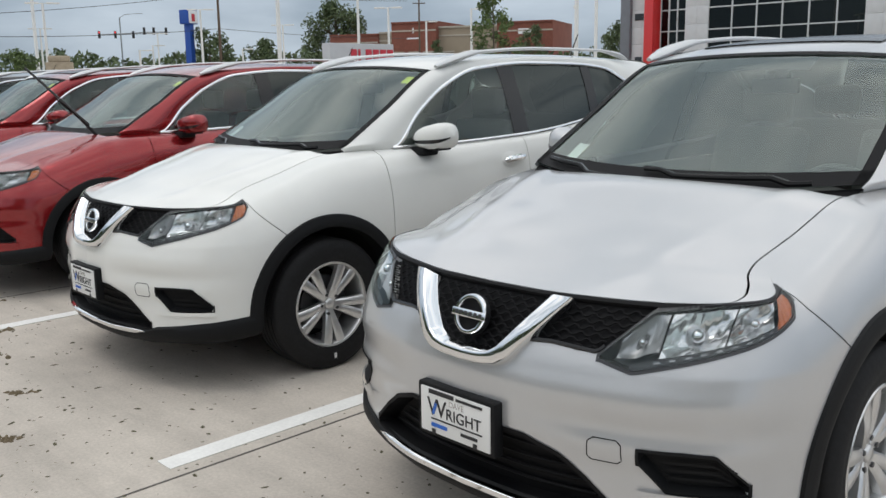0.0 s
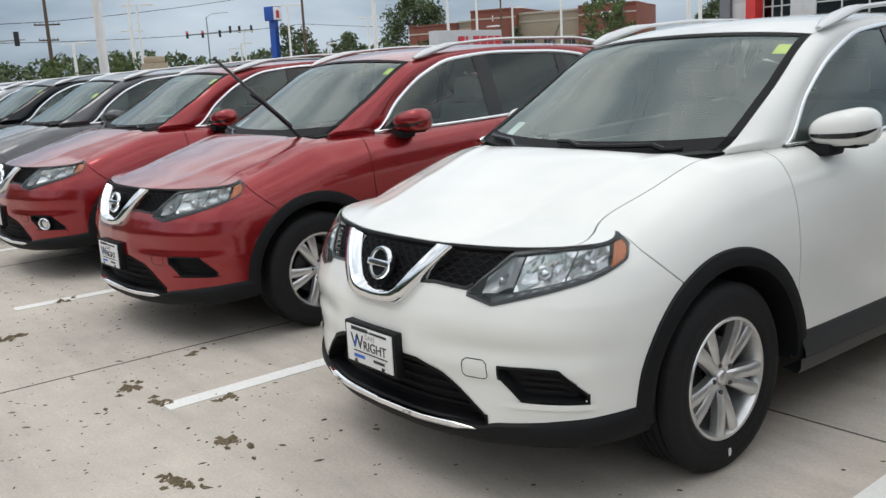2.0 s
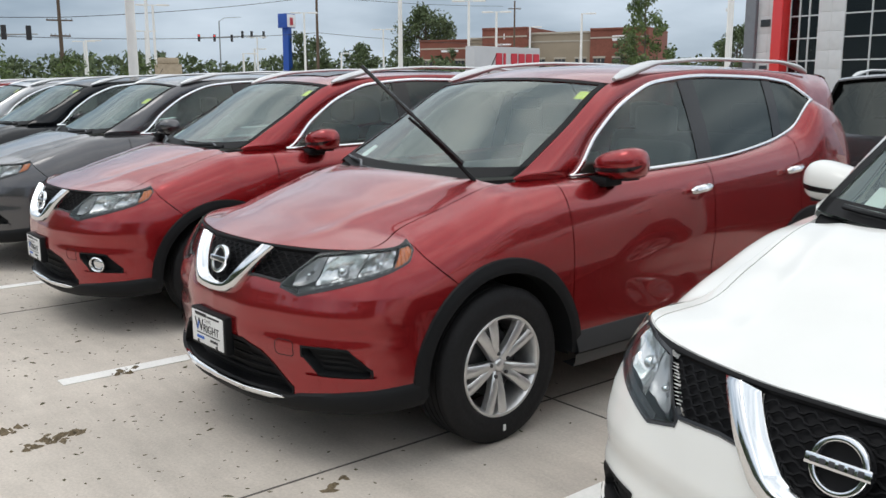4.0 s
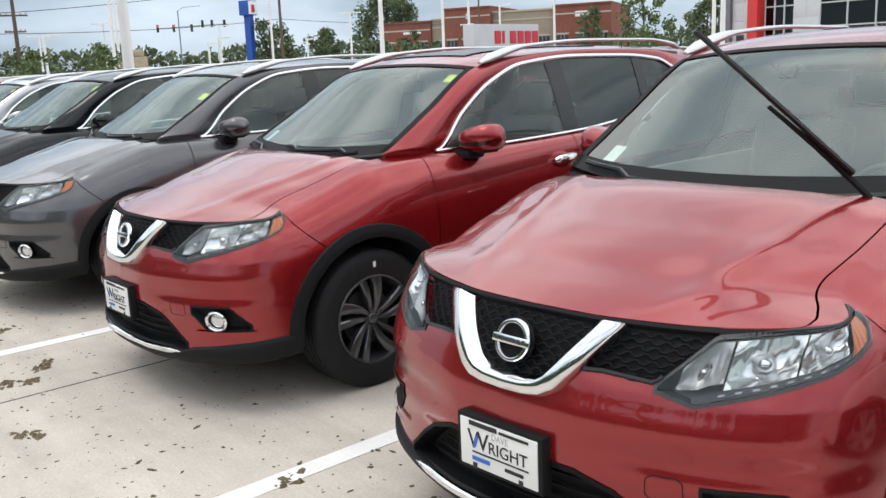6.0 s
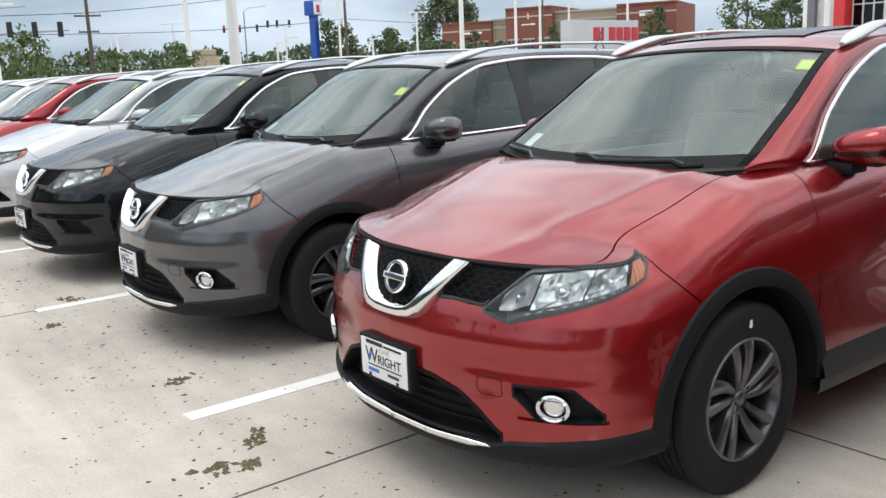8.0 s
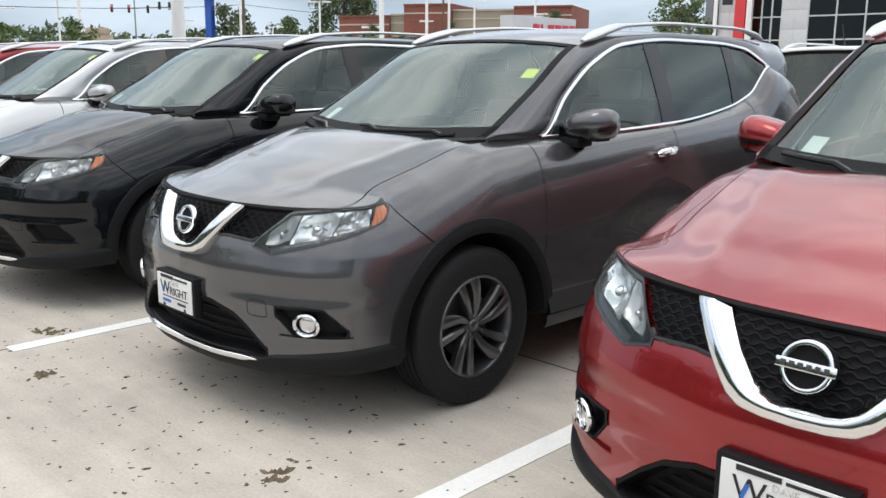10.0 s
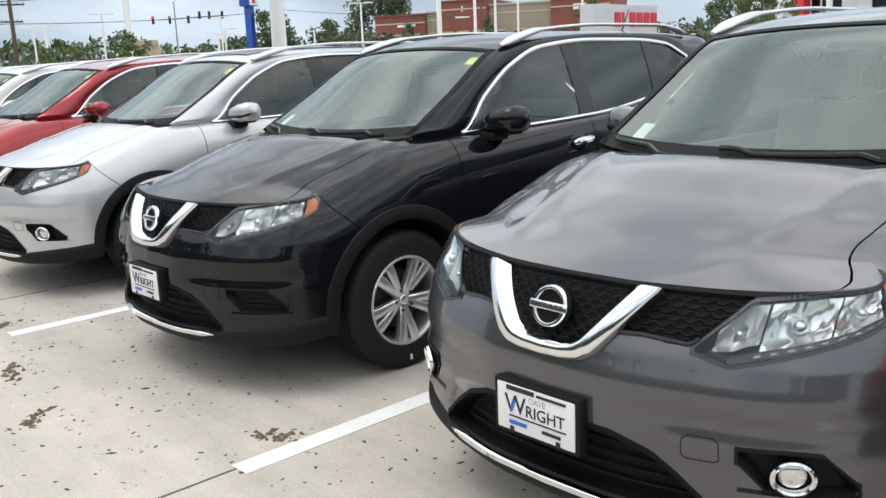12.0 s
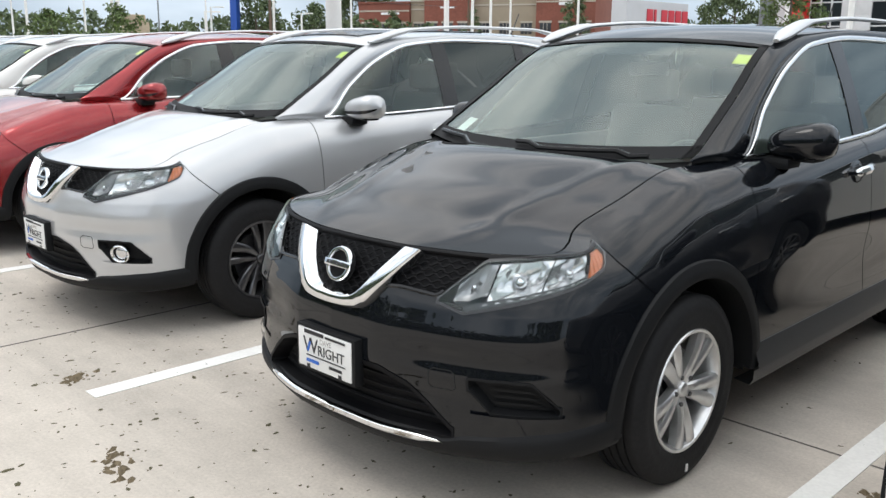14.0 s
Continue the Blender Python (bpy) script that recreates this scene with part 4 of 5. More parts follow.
def make_car(color, words, fog, dark, where, sunroof=False, wiper_up=False, full=True, paper=True, chalk=0.0):
    """One parked compact SUV with all its parts."""
    root = tagged(new("suv"), words, "car", "row of parked cars")
    paint = PAINT[color]
    P = lambda n, k, m, parent=root, label="": part(n, MESHES[k], m, parent, label)
    bumper = P("front_bumper", "bumper", paint)
    P("hood", "hood", paint)
    P("hood_gap", "hood_gap", M_GRILLE, bumper)
    P("roof", "roof", paint)
    if sunroof:
        P("sunroof", "sunroof", M_GLOSSBLACK, root, "dark glass sunroof")
    grille = P("grille", "grille_back", M_GRILLE)
    for k in ("grille_edge_l", "grille_edge_r"):
        P("grille_edge", k, M_GLOSSBLACK, grille)
    if full:
        for m in MESHES["grille_bars"]:
            part("grille_bar", m, M_GRILLE, grille)
    P("chrome_vee", "vee", M_CHROME, grille, "chrome V-shaped grille trim")
    badge = P("badge", "badge_ring", M_CHROME, grille, "chrome ring badge with a bar")
    P("badge_disc", "badge_disc", M_GRILLE, grille)
    bar = P("badge_bar", "badge_bar", M_CHROME, grille)
    if full:
        for m in MESHES["badge_marks"]:
            part("dark_mark", m, M_LAMPDARK, bar)
    intake = P("lower_intake", "intake_tray", M_GRILLE)
    for m in MESHES["intake_bars"]:
        part("intake_bar", m, M_GRILLE, intake)
    P("chrome_lip", "lip", M_CHROME, root, "chrome strip along the front lip")
    plate = P("license_plate", "plate_frame", M_PLASTIC, root, "dealer plate in a black frame")
    P("plate_insert", "plate", M_PLATE, plate, "white card with dark and blue print")
    if full:
        for m, tone in MESHES["ink"]:
            part("print_stroke", m, {"ink": M_INK, "blue": M_BLUEINK, "faint": M_LAMPBODY}[tone], plate)
    P("tow_cover", "tow_cover", M_DARK, bumper)
    wind = P("windscreen", "windscreen", M_WIND)
    wind.visible_shadow = False
    for k in ("frit_low", "frit_top", "frit_side_l", "frit_side_r"):
        P("black_border", k, M_GRILLE, wind)
    P("shade_band", "mirror_patch", M_LAMPDARK, wind)
    P("price_sticker", "sticker_low" if color == "grey" else "sticker", M_STICKER, wind, "yellow-green sticker inside the glass")
    if paper:
        P("window_paper", "paper", M_PAPER, wind, "white paper inside the glass")
    P("cowl", "cowl", M_GRILLE)
    P("tailgate_window", "tailgate", M_PRIVACY).visible_shadow = False
    P("spoiler", "spoiler", paint)
    P("antenna", "antenna", M_GLOSSBLACK)
    for t in ("l", "r"):
        wing = P("fender", "fender_" + t, paint)
        P("fender_top", "fender_top_" + t, paint, wing)
        door = P("front_door", "front_door_" + t, paint)
        P("door_handle", "handle_" + t, M_CHROME, door, "chrome door handle")
        P("handle_cup", "cup_" + t, paint, door)
        door = P("rear_door", "rear_door_" + t, paint)
        P("door_handle", "handle_rear_" + t, M_CHROME, door, "chrome door handle")
        P("rear_quarter", "rear_quarter_" + t, paint)
        P("roof_pillar", "pillar_" + t, paint)
        P("front_window", "front_window_" + t, M_SIDE).visible_shadow = False
        P("rear_window", "rear_window_" + t, M_PRIVACY).visible_shadow = False
        P("quarter_window", "quarter_window_" + t, M_PRIVACY)
        P("centre_pillar", "centre_pillar_" + t, M_GLOSSBLACK)
        P("rear_pillar", "rear_pillar_" + t, M_GLOSSBLACK)
        P("window_chrome", "chrome_low_" + t, M_CHROME)
        P("window_chrome", "chrome_up_" + t, M_CHROME)
        P("roof_rail", "rail_" + t, M_SATIN, root, "satin silver roof rail")
        P("lower_cladding", "chin_" + t, M_PLASTIC)
        P("sill_cladding", "sill_" + t, M_SILL)
        for k in ("front", "rear"):
            P("wheel_arch_trim", f"arch_{k}_{t}", M_PLASTIC)
            P("wheel_well", f"liner_{k}_{t}", M_DARK)
        mirror = P("door_mirror", "mirror_" + t, paint)
        P("mirror_joint", "mirror_joint_" + t, M_GLOSSBLACK, mirror)
        P("mirror_foot", "mirror_foot_" + t, M_PLASTIC, mirror)
        P("mirror_underside", "mirror_base_" + t, M_PLASTIC, mirror)
        lamp = P("headlight", "headlamp_tray_" + t, M_LAMPDARK, root, "clear headlight with an amber corner")
        for m, tone in zip(MESHES["bowls_" + t], (M_LAMPTRAY, M_LAMPBODY, M_LAMPBODY)):
            part("reflector_bowl", m, tone, lamp)
        for m in MESHES["bulbs_" + t]:
            part("bulb", m, M_CHROME, lamp)
        if full:
            for m in MESHES["lamp_ticks_" + t]:
                part("marker_rib", m, M_LAMPTRAY, lamp)
        P("turn_signal", "amber_" + t, M_AMBER, lamp, "amber corner reflector")
        P("lower_trim", "lamp_foot_" + t, M_LAMPDARK, lamp)
        P("lens", "headlamp_lens_" + t, M_LENS, lamp).visible_shadow = False
        pocket = P("fog_recess", "fog_tray_" + t, M_PLASTIC)
        if fog:
            P("chrome_ring", "fog_ring_" + t, M_CHROME, pocket, "chrome ring round the fog lamp")
            P("fog_lens", "fog_lamp_" + t, M_LAMPBODY, pocket, "clear fog lamp lens")
        else:
            for m in MESHES["fog_slats_" + t]:
                part("slat", m, M_PLASTIC, pocket)
        P("bumper_blade", "fog_blade_" + t, paint, bumper)
    P("underbody", "underbody", M_DARK)
    P("engine_bay", "engine_bay", M_DARK)
    P("cabin_floor", "cabin_floor", M_DASH)
    P("dashboard", "dash", M_DASH)
    ring = P("steering_wheel", "wheel_ring", M_DASH)
    P("steering_hub", "wheel_hub", M_DASH, ring)
    for k in ("seat_l", "seat_r", "bench"):
        seat = P("seat", k, M_SEAT)
        P("backrest", k + "_back", M_SEAT, seat)
        for m in MESHES[k + "_heads"]:
            part("headrest", m, M_SEAT, seat)
    P("inner_mirror", "inner_mirror", M_DASH)
    P("headliner", "headliner", M_TRIM)
    P("door_card", "card_l", M_TRIM)
    P("door_card", "card_r", M_TRIM)
    for i, (arm, bl) in enumerate(MESHES["wipers"]):
        if wiper_up and i == 0:
            arm, bl = MESHES["wiper_up"]
        w = part("wiper", arm, M_PLASTIC, root, "wiper folded up off the glass" if wiper_up and i == 0 else "")
        part("wiper_blade", bl, M_GLOSSBLACK, w)
    for wy in WHEEL_Y:
        for side in (1, -1):
            make_wheel(root, wy, side, dark)
    if chalk:
        part("chalk_mark", box_bm(TRACK + 0.112, TRACK + 0.1155, WHEEL_Y[0] - 0.007, WHEEL_Y[0] + 0.007, WHEEL_Z + chalk - 0.014, WHEEL_Z + chalk + 0.014), M_PAPER, root, "white chalk mark on the tyre")
    root.matrix_world = where
    return root


ROW = (
    ("silver", "silver compact SUV parked nose out, plain fog lamp pockets", False, False, 0.0, -0.015, -0.54, True, False),
    ("white", "white compact SUV parked nose out, silver alloy wheels", False, False, -2.820, 0.010, -0.83, False, False),
    ("red", "red compact SUV with one wiper folded up off the windscreen", False, False, -5.661, 0.021, 1.31, False, True),
    ("red", "red compact SUV with dark wheels and chrome-ringed fog lamps", True, True, -8.383, 0.007, -0.52, True, False),
    ("grey", "dark grey compact SUV with dark wheels and chrome-ringed fog lamps", True, True, -11.077, -0.025, -0.69, False, False),
    ("black", "black compact SUV with silver alloy wheels", False, False, -13.678, -0.034, 0.77, False, False),
    ("silver", "silver compact SUV with dark wheels and chrome-ringed fog lamps", True, True, -16.530, 0.017, -0.38, True, False),
    ("red", "red compact SUV parked nose out in the row", True, True, -19.252, -0.049, 0.5, False, False),
    ("white", "white compact SUV parked nose out in the row", False, False, -22.0, 0.0, 0.0, False, False),
    ("silver", "silver compact SUV parked nose out farther along the row", False, False, -24.75, 0.02, 0.4, False, False),
    ("red", "red compact SUV parked nose out farther along the row", True, True, -27.5, -0.02, -0.3, False, False),
    ("grey", "grey compact SUV parked nose out at the row's end", False, False, -30.25, 0.0, 0.2, False, False),
)
for color, words, fog, dark, x, y, turn, sunroof, wiper in ROW:
    make_car(color, words, fog, dark, pose(x, y, 0, 0, 0, turn), sunroof, wiper, x > -21, True, {-2.820: -0.285, -5.661: -0.285, -8.383: 0.29, -13.678: -0.30}.get(x, 0.0))

# ---- ground ----
M_CONCRETE = bpy.data.materials.new("pale_concrete")
M_CONCRETE.use_nodes = True
cn, cl = M_CONCRETE.node_tree.nodes, M_CONCRETE.node_tree.links
cp = cn["Principled BSDF"]
cp.inputs["Roughness"].default_value, cp.inputs["Specular IOR Level"].default_value = 0.85, 0.3
spot = cn.new("ShaderNodeTexCoord").outputs["Object"]
shade = None
# broad stains, drag marks along the aisle, mottling, grain
for scale, stretch, turn, detail, low, high, lo, hi in ((0.35, (1, 1, 1), 0, 6, 0.30, 0.70, 0.84, 1.12), (1.3, (0.25, 2.2, 1), 24, 8, 0.42, 0.75, 1.06, 0.80), (5.0, (1, 1, 1), 0, 8, 0.3, 0.7, 0.92, 1.07), (70, (1, 1, 1), 0, 3, 0.3, 0.7, 0.90, 1.09), (240, (1, 1, 1), 0, 1, 0.68, 0.78, 1.0, 0.62)):
    place = cn.new("ShaderNodeMapping")
    place.inputs["Scale"].default_value, place.inputs["Rotation"].default_value = stretch, (0, 0, radians(turn))
    cl.new(spot, place.inputs["Vector"])
    tex = cn.new("ShaderNodeTexNoise")
    tex.inputs["Scale"].default_value, tex.inputs["Detail"].default_value, tex.inputs["Roughness"].default_value = scale, detail, 0.62
    cl.new(place.outputs["Vector"], tex.inputs["Vector"])
    span = cn.new("ShaderNodeMapRange")
    span.inputs["From Min"].default_value, span.inputs["From Max"].default_value = low, high
    span.inputs["To Min"].default_value, span.inputs["To Max"].default_value = lo, hi
    cl.new(tex.outputs["Fac"], span.inputs["Value"])
    shade = mul(cn, cl, shade, span.outputs["Result"])
tone = cn.new("ShaderNodeVectorMath")
tone.operation = "SCALE"
tone.inputs[0].default_value = (0.53, 0.478, 0.42)
cl.new(shade, tone.inputs["Scale"])
cl.new(tone.outputs["Vector"], cp.inputs["Base Color"])
relief = cn.new("ShaderNodeBump")
relief.inputs["Strength"].default_value, relief.inputs["Distance"].default_value = 0.2, 0.004
cl.new(shade, relief.inputs["Height"])
cl.new(relief.outputs["Normal"], cp.inputs["Normal"])
M_LINE = material("white_road_paint", (0.80, 0.79, 0.76), 0.7, grain=0.06, grain_size=60, blotch=0.05, blotch_size=6, bump=0.1)
M_JOINT = material("dark_joint", (0.10, 0.09, 0.08), 0.95)
bm = bmesh.new()
bmesh.ops.create_grid(bm, x_segments=4, y_segments=4, size=1500)
ground = part("ground", bm, M_CONCRETE, None)
tagged(ground, "pale concrete car park with joints and dirt", "ground", kind="structure")
for k in range(-1, 12):
    x = -1.42 - 2.745 * k
    line = part("parking_line", box_bm(x - 0.055, x + 0.055, -0.33, 5.4, -0.01, 0.004), M_LINE, None)
    tagged(line, "painted white bay line on the concrete", "marking", "bay lines", "structure")

# ---- concrete joints and dirt ----
for x in (-1.28, -5.03, -8.74, -12.42, -16.14, -19.85, -23.55, 2.42, 6.1):
    tagged(part("slab_joint", box_bm(x - 0.006, x + 0.006, -24, 30, -0.02, 0.0015), M_JOINT, None), "dark sawn joint in the concrete", "joint", "slab joints", "structure")
for y in (1.56, -2.15, -5.85, 5.25):
    tagged(part("slab_joint", box_bm(-45, 25, y - 0.006, y + 0.006, -0.02, 0.0012), M_JOINT, None), "dark sawn joint in the concrete", "joint", "slab joints", "structure")

rng = random.Random(5)
M_DIRT = material("dried_mud", (0.15, 0.115, 0.07), 0.95, grain=0.4, grain_size=60, bump=0.4)
M_GRASSBIT = material("dry_clippings", (0.085, 0.075, 0.04), 0.95, grain=0.4, grain_size=60)


def crumb(bm, x, y, r, rng, tall=0.5):
    """One flattened irregular crumb lying on the ground."""
    n = rng.randint(4, 6)
    turn, long = rng.uniform(0, 6.3), rng.uniform(0.7, 2.6)
    ring = []
    for k in range(n):
        a = 6.283 * k / n
        q = r * rng.uniform(0.6, 1.2)
        u, v = q * math.cos(a) * long, q * math.sin(a)
        ring.append(bm.verts.new((x + u * math.cos(turn) - v * math.sin(turn), y + u * math.sin(turn) + v * math.cos(turn), 0.0006)))
    top = bm.verts.new((x, y, r * tall * rng.uniform(0.6, 1.2)))
    for k in range(n):
        bm.faces.new((ring[k], ring[(k + 1) % n], top))


def clump(x, y, size, n, name="mud_clump"):
    bm = bmesh.new()
    turn = rng.uniform(0, 6.3)
    for k in range(n):
        u, v = rng.gauss(0, size * 0.5), rng.gauss(0, size * 0.22)
        crumb(bm, x + u * math.cos(turn) - v * math.sin(turn), y + u * math.sin(turn) + v * math.cos(turn), rng.uniform(0.005, 0.021), rng, 0.9)
    ob = part(name, bm, M_DIRT, None)
    tagged(ob, "small clump of dried mud and grass on the concrete", "dirt", "clumps of dirt", "stuff")


CLUMPS = ((-3.55, -0.30, 0.10, 26), (-3.35, -0.62, 0.11, 30), (-2.75, -0.42, 0.07, 16), (-4.05, -0.05, 0.08, 16), (-6.35, -0.75, 0.12, 34), (-6.10, -0.62, 0.14, 40), (-6.9, 0.02, 0.09, 18),
    (-4.6, -0.35, 0.11, 26), (-4.25, -0.32, 0.09, 24), (-4.9, 0.15, 0.07, 14), (-1.2, 1.0, 0.10, 20), (-9.2, -0.20, 0.11, 30), (-9.0, -0.42, 0.13, 36), (-8.2, -0.6, 0.09, 20),
    (-10.2, -0.15, 0.10, 24), (-11.9, -0.35, 0.09, 20), (-12.55, -0.05, 0.12, 30), (-14.4, -0.55, 0.13, 34), (-13.6, -0.72, 0.12, 34), (-15.4, -0.3, 0.11, 28), (-16.0, -0.6, 0.1, 22),
    (-14.9, -0.95, 0.12, 26), (-12.2, 1.3, 0.1, 20), (-9.6, 1.2, 0.08, 18), (-17.5, -0.4, 0.12, 26), (-2.2, -0.7, 0.09, 22), (-0.6, -0.6, 0.09, 20))
for x, y, size, n in CLUMPS:
    clump(x, y, size, n)
bm = bmesh.new()
for k in range(6200):
    x, y = rng.uniform(-26, 3), rng.choice((rng.uniform(-2.6, 0.6), rng.gauss(-0.4, 0.5), rng.uniform(-1.2, 4.5)))
    crumb(bm, x, y, rng.uniform(0.002, 0.0085) * rng.choice((1, 1, 1, 1.6)), rng, 0.5)
tagged(part("loose_crumbs", bm, M_GRASSBIT, None), "scattered bits of dried grass and mud on the concrete", "dirt", kind="stuff")

# ---- cars of the row behind, tails towards the walker ----
for color, words, x, y in (("maroon", "dark red SUV in the row behind, tail to the front row", -2.6, 10.9), ("black", "black SUV in the row behind, tail to the front row", 0.3, 10.7), ("grey", "grey SUV in the row behind, tail to the front row", -5.5, 10.8),
        ("black", "black SUV parked tail out in the row behind", -8.2, 10.8), ("white", "white SUV in the row behind, tail to the front row", -10.9, 10.9), ("grey", "dark SUV with a black rear spoiler in the row behind", -13.0, 10.6), ("silver", "silver SUV in the row behind, tail to the front row", 3.0, 10.8)):
    make_car(color, words, False, False, pose(x, y, 0, 0, 0, 180), False, False, False, False)
for color, words, x, y, turn in (("white", "white car parked far across the lot", -52, 9.5, 88), ("silver", "silver car parked far across the lot", -55, 13.5, 92), ("white", "white car parked beside the far entrance", -58, 24, 20), ("red", "red car parked far across the lot", -60, 31, 15)):
    make_car(color, words, False, False, pose(x, y, 0, 0, 0, turn), False, False, False, False)

# ---- lamp posts, poles, signals and signs ----
M_WHITEPOLE = material("white_painted_steel", (0.80, 0.80, 0.78), 0.4, grain=0.03, blotch=0.05)
M_GREYPOLE = material("galvanised_steel", (0.30, 0.32, 0.33), 0.5, 0.4, blotch=0.1)
M_TIMBER = material("weathered_pole_timber", (0.12, 0.085, 0.06), 0.9, grain=0.3, grain_size=12)
M_BLUE = material("blue_sign_steel", (0.015, 0.075, 0.36), 0.45, blotch=0.05)
M_SIGNFACE = material("white_sign_face", (0.80, 0.81, 0.83), 0.4)
M_SIGNGREY = material("pale_grey_sign_panel", (0.50, 0.51, 0.53), 0.5, blotch=0.06)
M_SIGNAL = material("signal_black", (0.02, 0.02, 0.022), 0.5)
M_SIGNALRED = bpy.data.materials.new("lit_red_signal")
M_SIGNALRED.use_nodes = True
M_SIGNALRED.node_tree.nodes["Principled BSDF"].inputs["Base Color"].default_value = (0.5, 0.02, 0.02, 1)
M_SIGNALRED.node_tree.nodes["Principled BSDF"].inputs["Emission Color"].default_value = (1, 0.05, 0.05, 1)
M_SIGNALRED.node_tree.nodes["Principled BSDF"].inputs["Emission Strength"].default_value = 1.2


def lamp_post(x, y, height, heads=2, turn=60, r=0.11):
    root = tagged(new("lamp_post"), "white steel car park lamp post with flat heads", "lamp post", "lamp posts")
    part("pole", tube_mesh("pole", [(0, 0, 0.6), (0, 0, height * 0.5), (0, 0, height - 0.1), (0, 0, height)], [r, r * 0.9, r * 0.8, r * 0.8], 10), M_WHITEPOLE, root)
    part("footing", tube_mesh("footing", [(0, 0, 0), (0, 0, 0.35), (0, 0, 0.7)], 0.28, 14), M_CONCRETE, root)
    for k in range(heads):
        d = 1 if k == 0 else -1
        part("lamp_head", box_bm(min(0.35 * d, 1.35 * d), max(0.35 * d, 1.35 * d), -0.2, 0.2, height - 0.1, height + 0.03, 0.03), M_WHITEPOLE, root)
        part("bracket", box_bm(min(0, 0.4 * d), max(0, 0.4 * d), -0.05, 0.05, height - 0.08, height - 0.01, 0.01), M_WHITEPOLE, root)
    root.matrix_world = pose(x, y, 0, 0, 0, turn)


for x, y, h, n, turn in ((-62.6, 22.0, 8.2, 2, 68), (-110.8, 40.5, 8.5, 2, 70), (-114, 57.4, 8.5, 2, 62), (-81.8, 45.8, 9.1, 2, 60), (-90.1, 61.6, 8.5, 2, 50), (-40.1, 26.8, 8.6, 2, 55), (-57.2, 46.5, 8.5, 2, 50), (-63.5, 55.4, 8.5, 2, 48),
        (-76.2, 72.5, 8.5, 1, 46), (-60.8, 64.1, 8.6, 1, 40), (-34.3, 48.4, 9.5, 2, 35), (-76.5, 28.0, 8.5, 2, 70), (-70, 12.0, 7.0, 2, 80), (-95, 47, 6.0, 1, 60), (-88, 26, 6.0, 1, 70), (-120, 36, 7.5, 2, 75), (-84, 40, 5.0, 1, 65), (-104, 22, 7.0, 2, 80), (-100, 62, 6.0, 1, 50)):
    lamp_post(x, y, h, n, turn - 8, 0.13)

root = tagged(new("camera_pole"), "thick white pole with a small security camera near its top", "pole")
part("pole", tube_mesh("pole", [(0, 0, 0), (0, 0, 2), (0, 0, 3.9), (0, 0, 4.0)], [0.11, 0.10, 0.09, 0.09], 18), M_WHITEPOLE, root)
part("security_camera", box_bm(0.02, 0.30, -0.05, 0.05, 3.86, 3.96, 0.02), M_WHITEPOLE, root)
root.matrix_world = pose(-20.4, 5.2, 0, 0, 0, 40)
root = tagged(new("camera_pole"), "white pole with a security camera beside the showroom", "pole")
part("pole", tube_mesh("pole", [(0, 0, 0), (0, 0, 3), (0, 0, 5.6), (0, 0, 5.7)], [0.12, 0.11, 0.10, 0.10], 14), M_WHITEPOLE, root)
part("security_camera", box_bm(-0.4, 0.0, -0.07, 0.07, 4.95, 5.1, 0.02), M_WHITEPOLE, root)
root.matrix_world = pose(-25.2, 34.1, 0, 0, 0, -40)


def utility_pole(x, y, h, arms, turn):
    root = tagged(new("utility_pole"), "tall weathered timber pole carrying wires", "utility pole", "utility poles")
    part("pole", tube_mesh("pole", [(0, 0, 0), (0, 0, h / 2), (0, 0, h)], [0.24, 0.20, 0.15], 10), M_TIMBER, root)
    for z, w in arms:
        part("cross_arm", box_bm(-w, w, -0.08, 0.08, z - 0.08, z + 0.08, 0.02), M_TIMBER, root)
        for k in (-0.9, -0.5, 0.5, 0.9):
            part("insulator", tube_mesh("insulator", [(w * k, 0, z + 0.08), (w * k, 0, z + 0.25)], 0.05, 6), M_GREYPOLE, root)
    root.matrix_world = pose(x, y, 0, 0, 0, turn)


utility_pole(-100.9, 27.6, 12.8, ((8.6, 1.3), (7.0, 1.0)), 70)
utility_pole(-115.2, 67.8, 18.0, ((16.5, 1.2), (14.8, 1.0)), 60)
utility_pole(-128, 120, 18.0, ((16.5, 1.2),), 50)
for z0, z1, z2 in ((8.9, 14.6, 17.0), (6.8, 9.5, 9.8)):
    pts = []
    for (ax, ay, az), (bx, by, bz) in (((-106, -25, 8.2), (-100.9, 27.6, z0)), ((-100.9, 27.6, z0), (-115.2, 67.8, z1)), ((-115.2, 67.8, z1), (-128, 120, z2))):
        for t in np.linspace(0, 1, 14)[:-1]:
            pts.append((ax + (bx - ax) * t, ay + (by - ay) * t, az + (bz - az) * t - 1.0 * 4 * t * (1 - t) * 0.4))
    tagged(part("power_line", tube_mesh("power_line", pts, 0.035, 5), M_SIGNAL, None), "thin dark overhead wire between the poles", "wire", "wires")


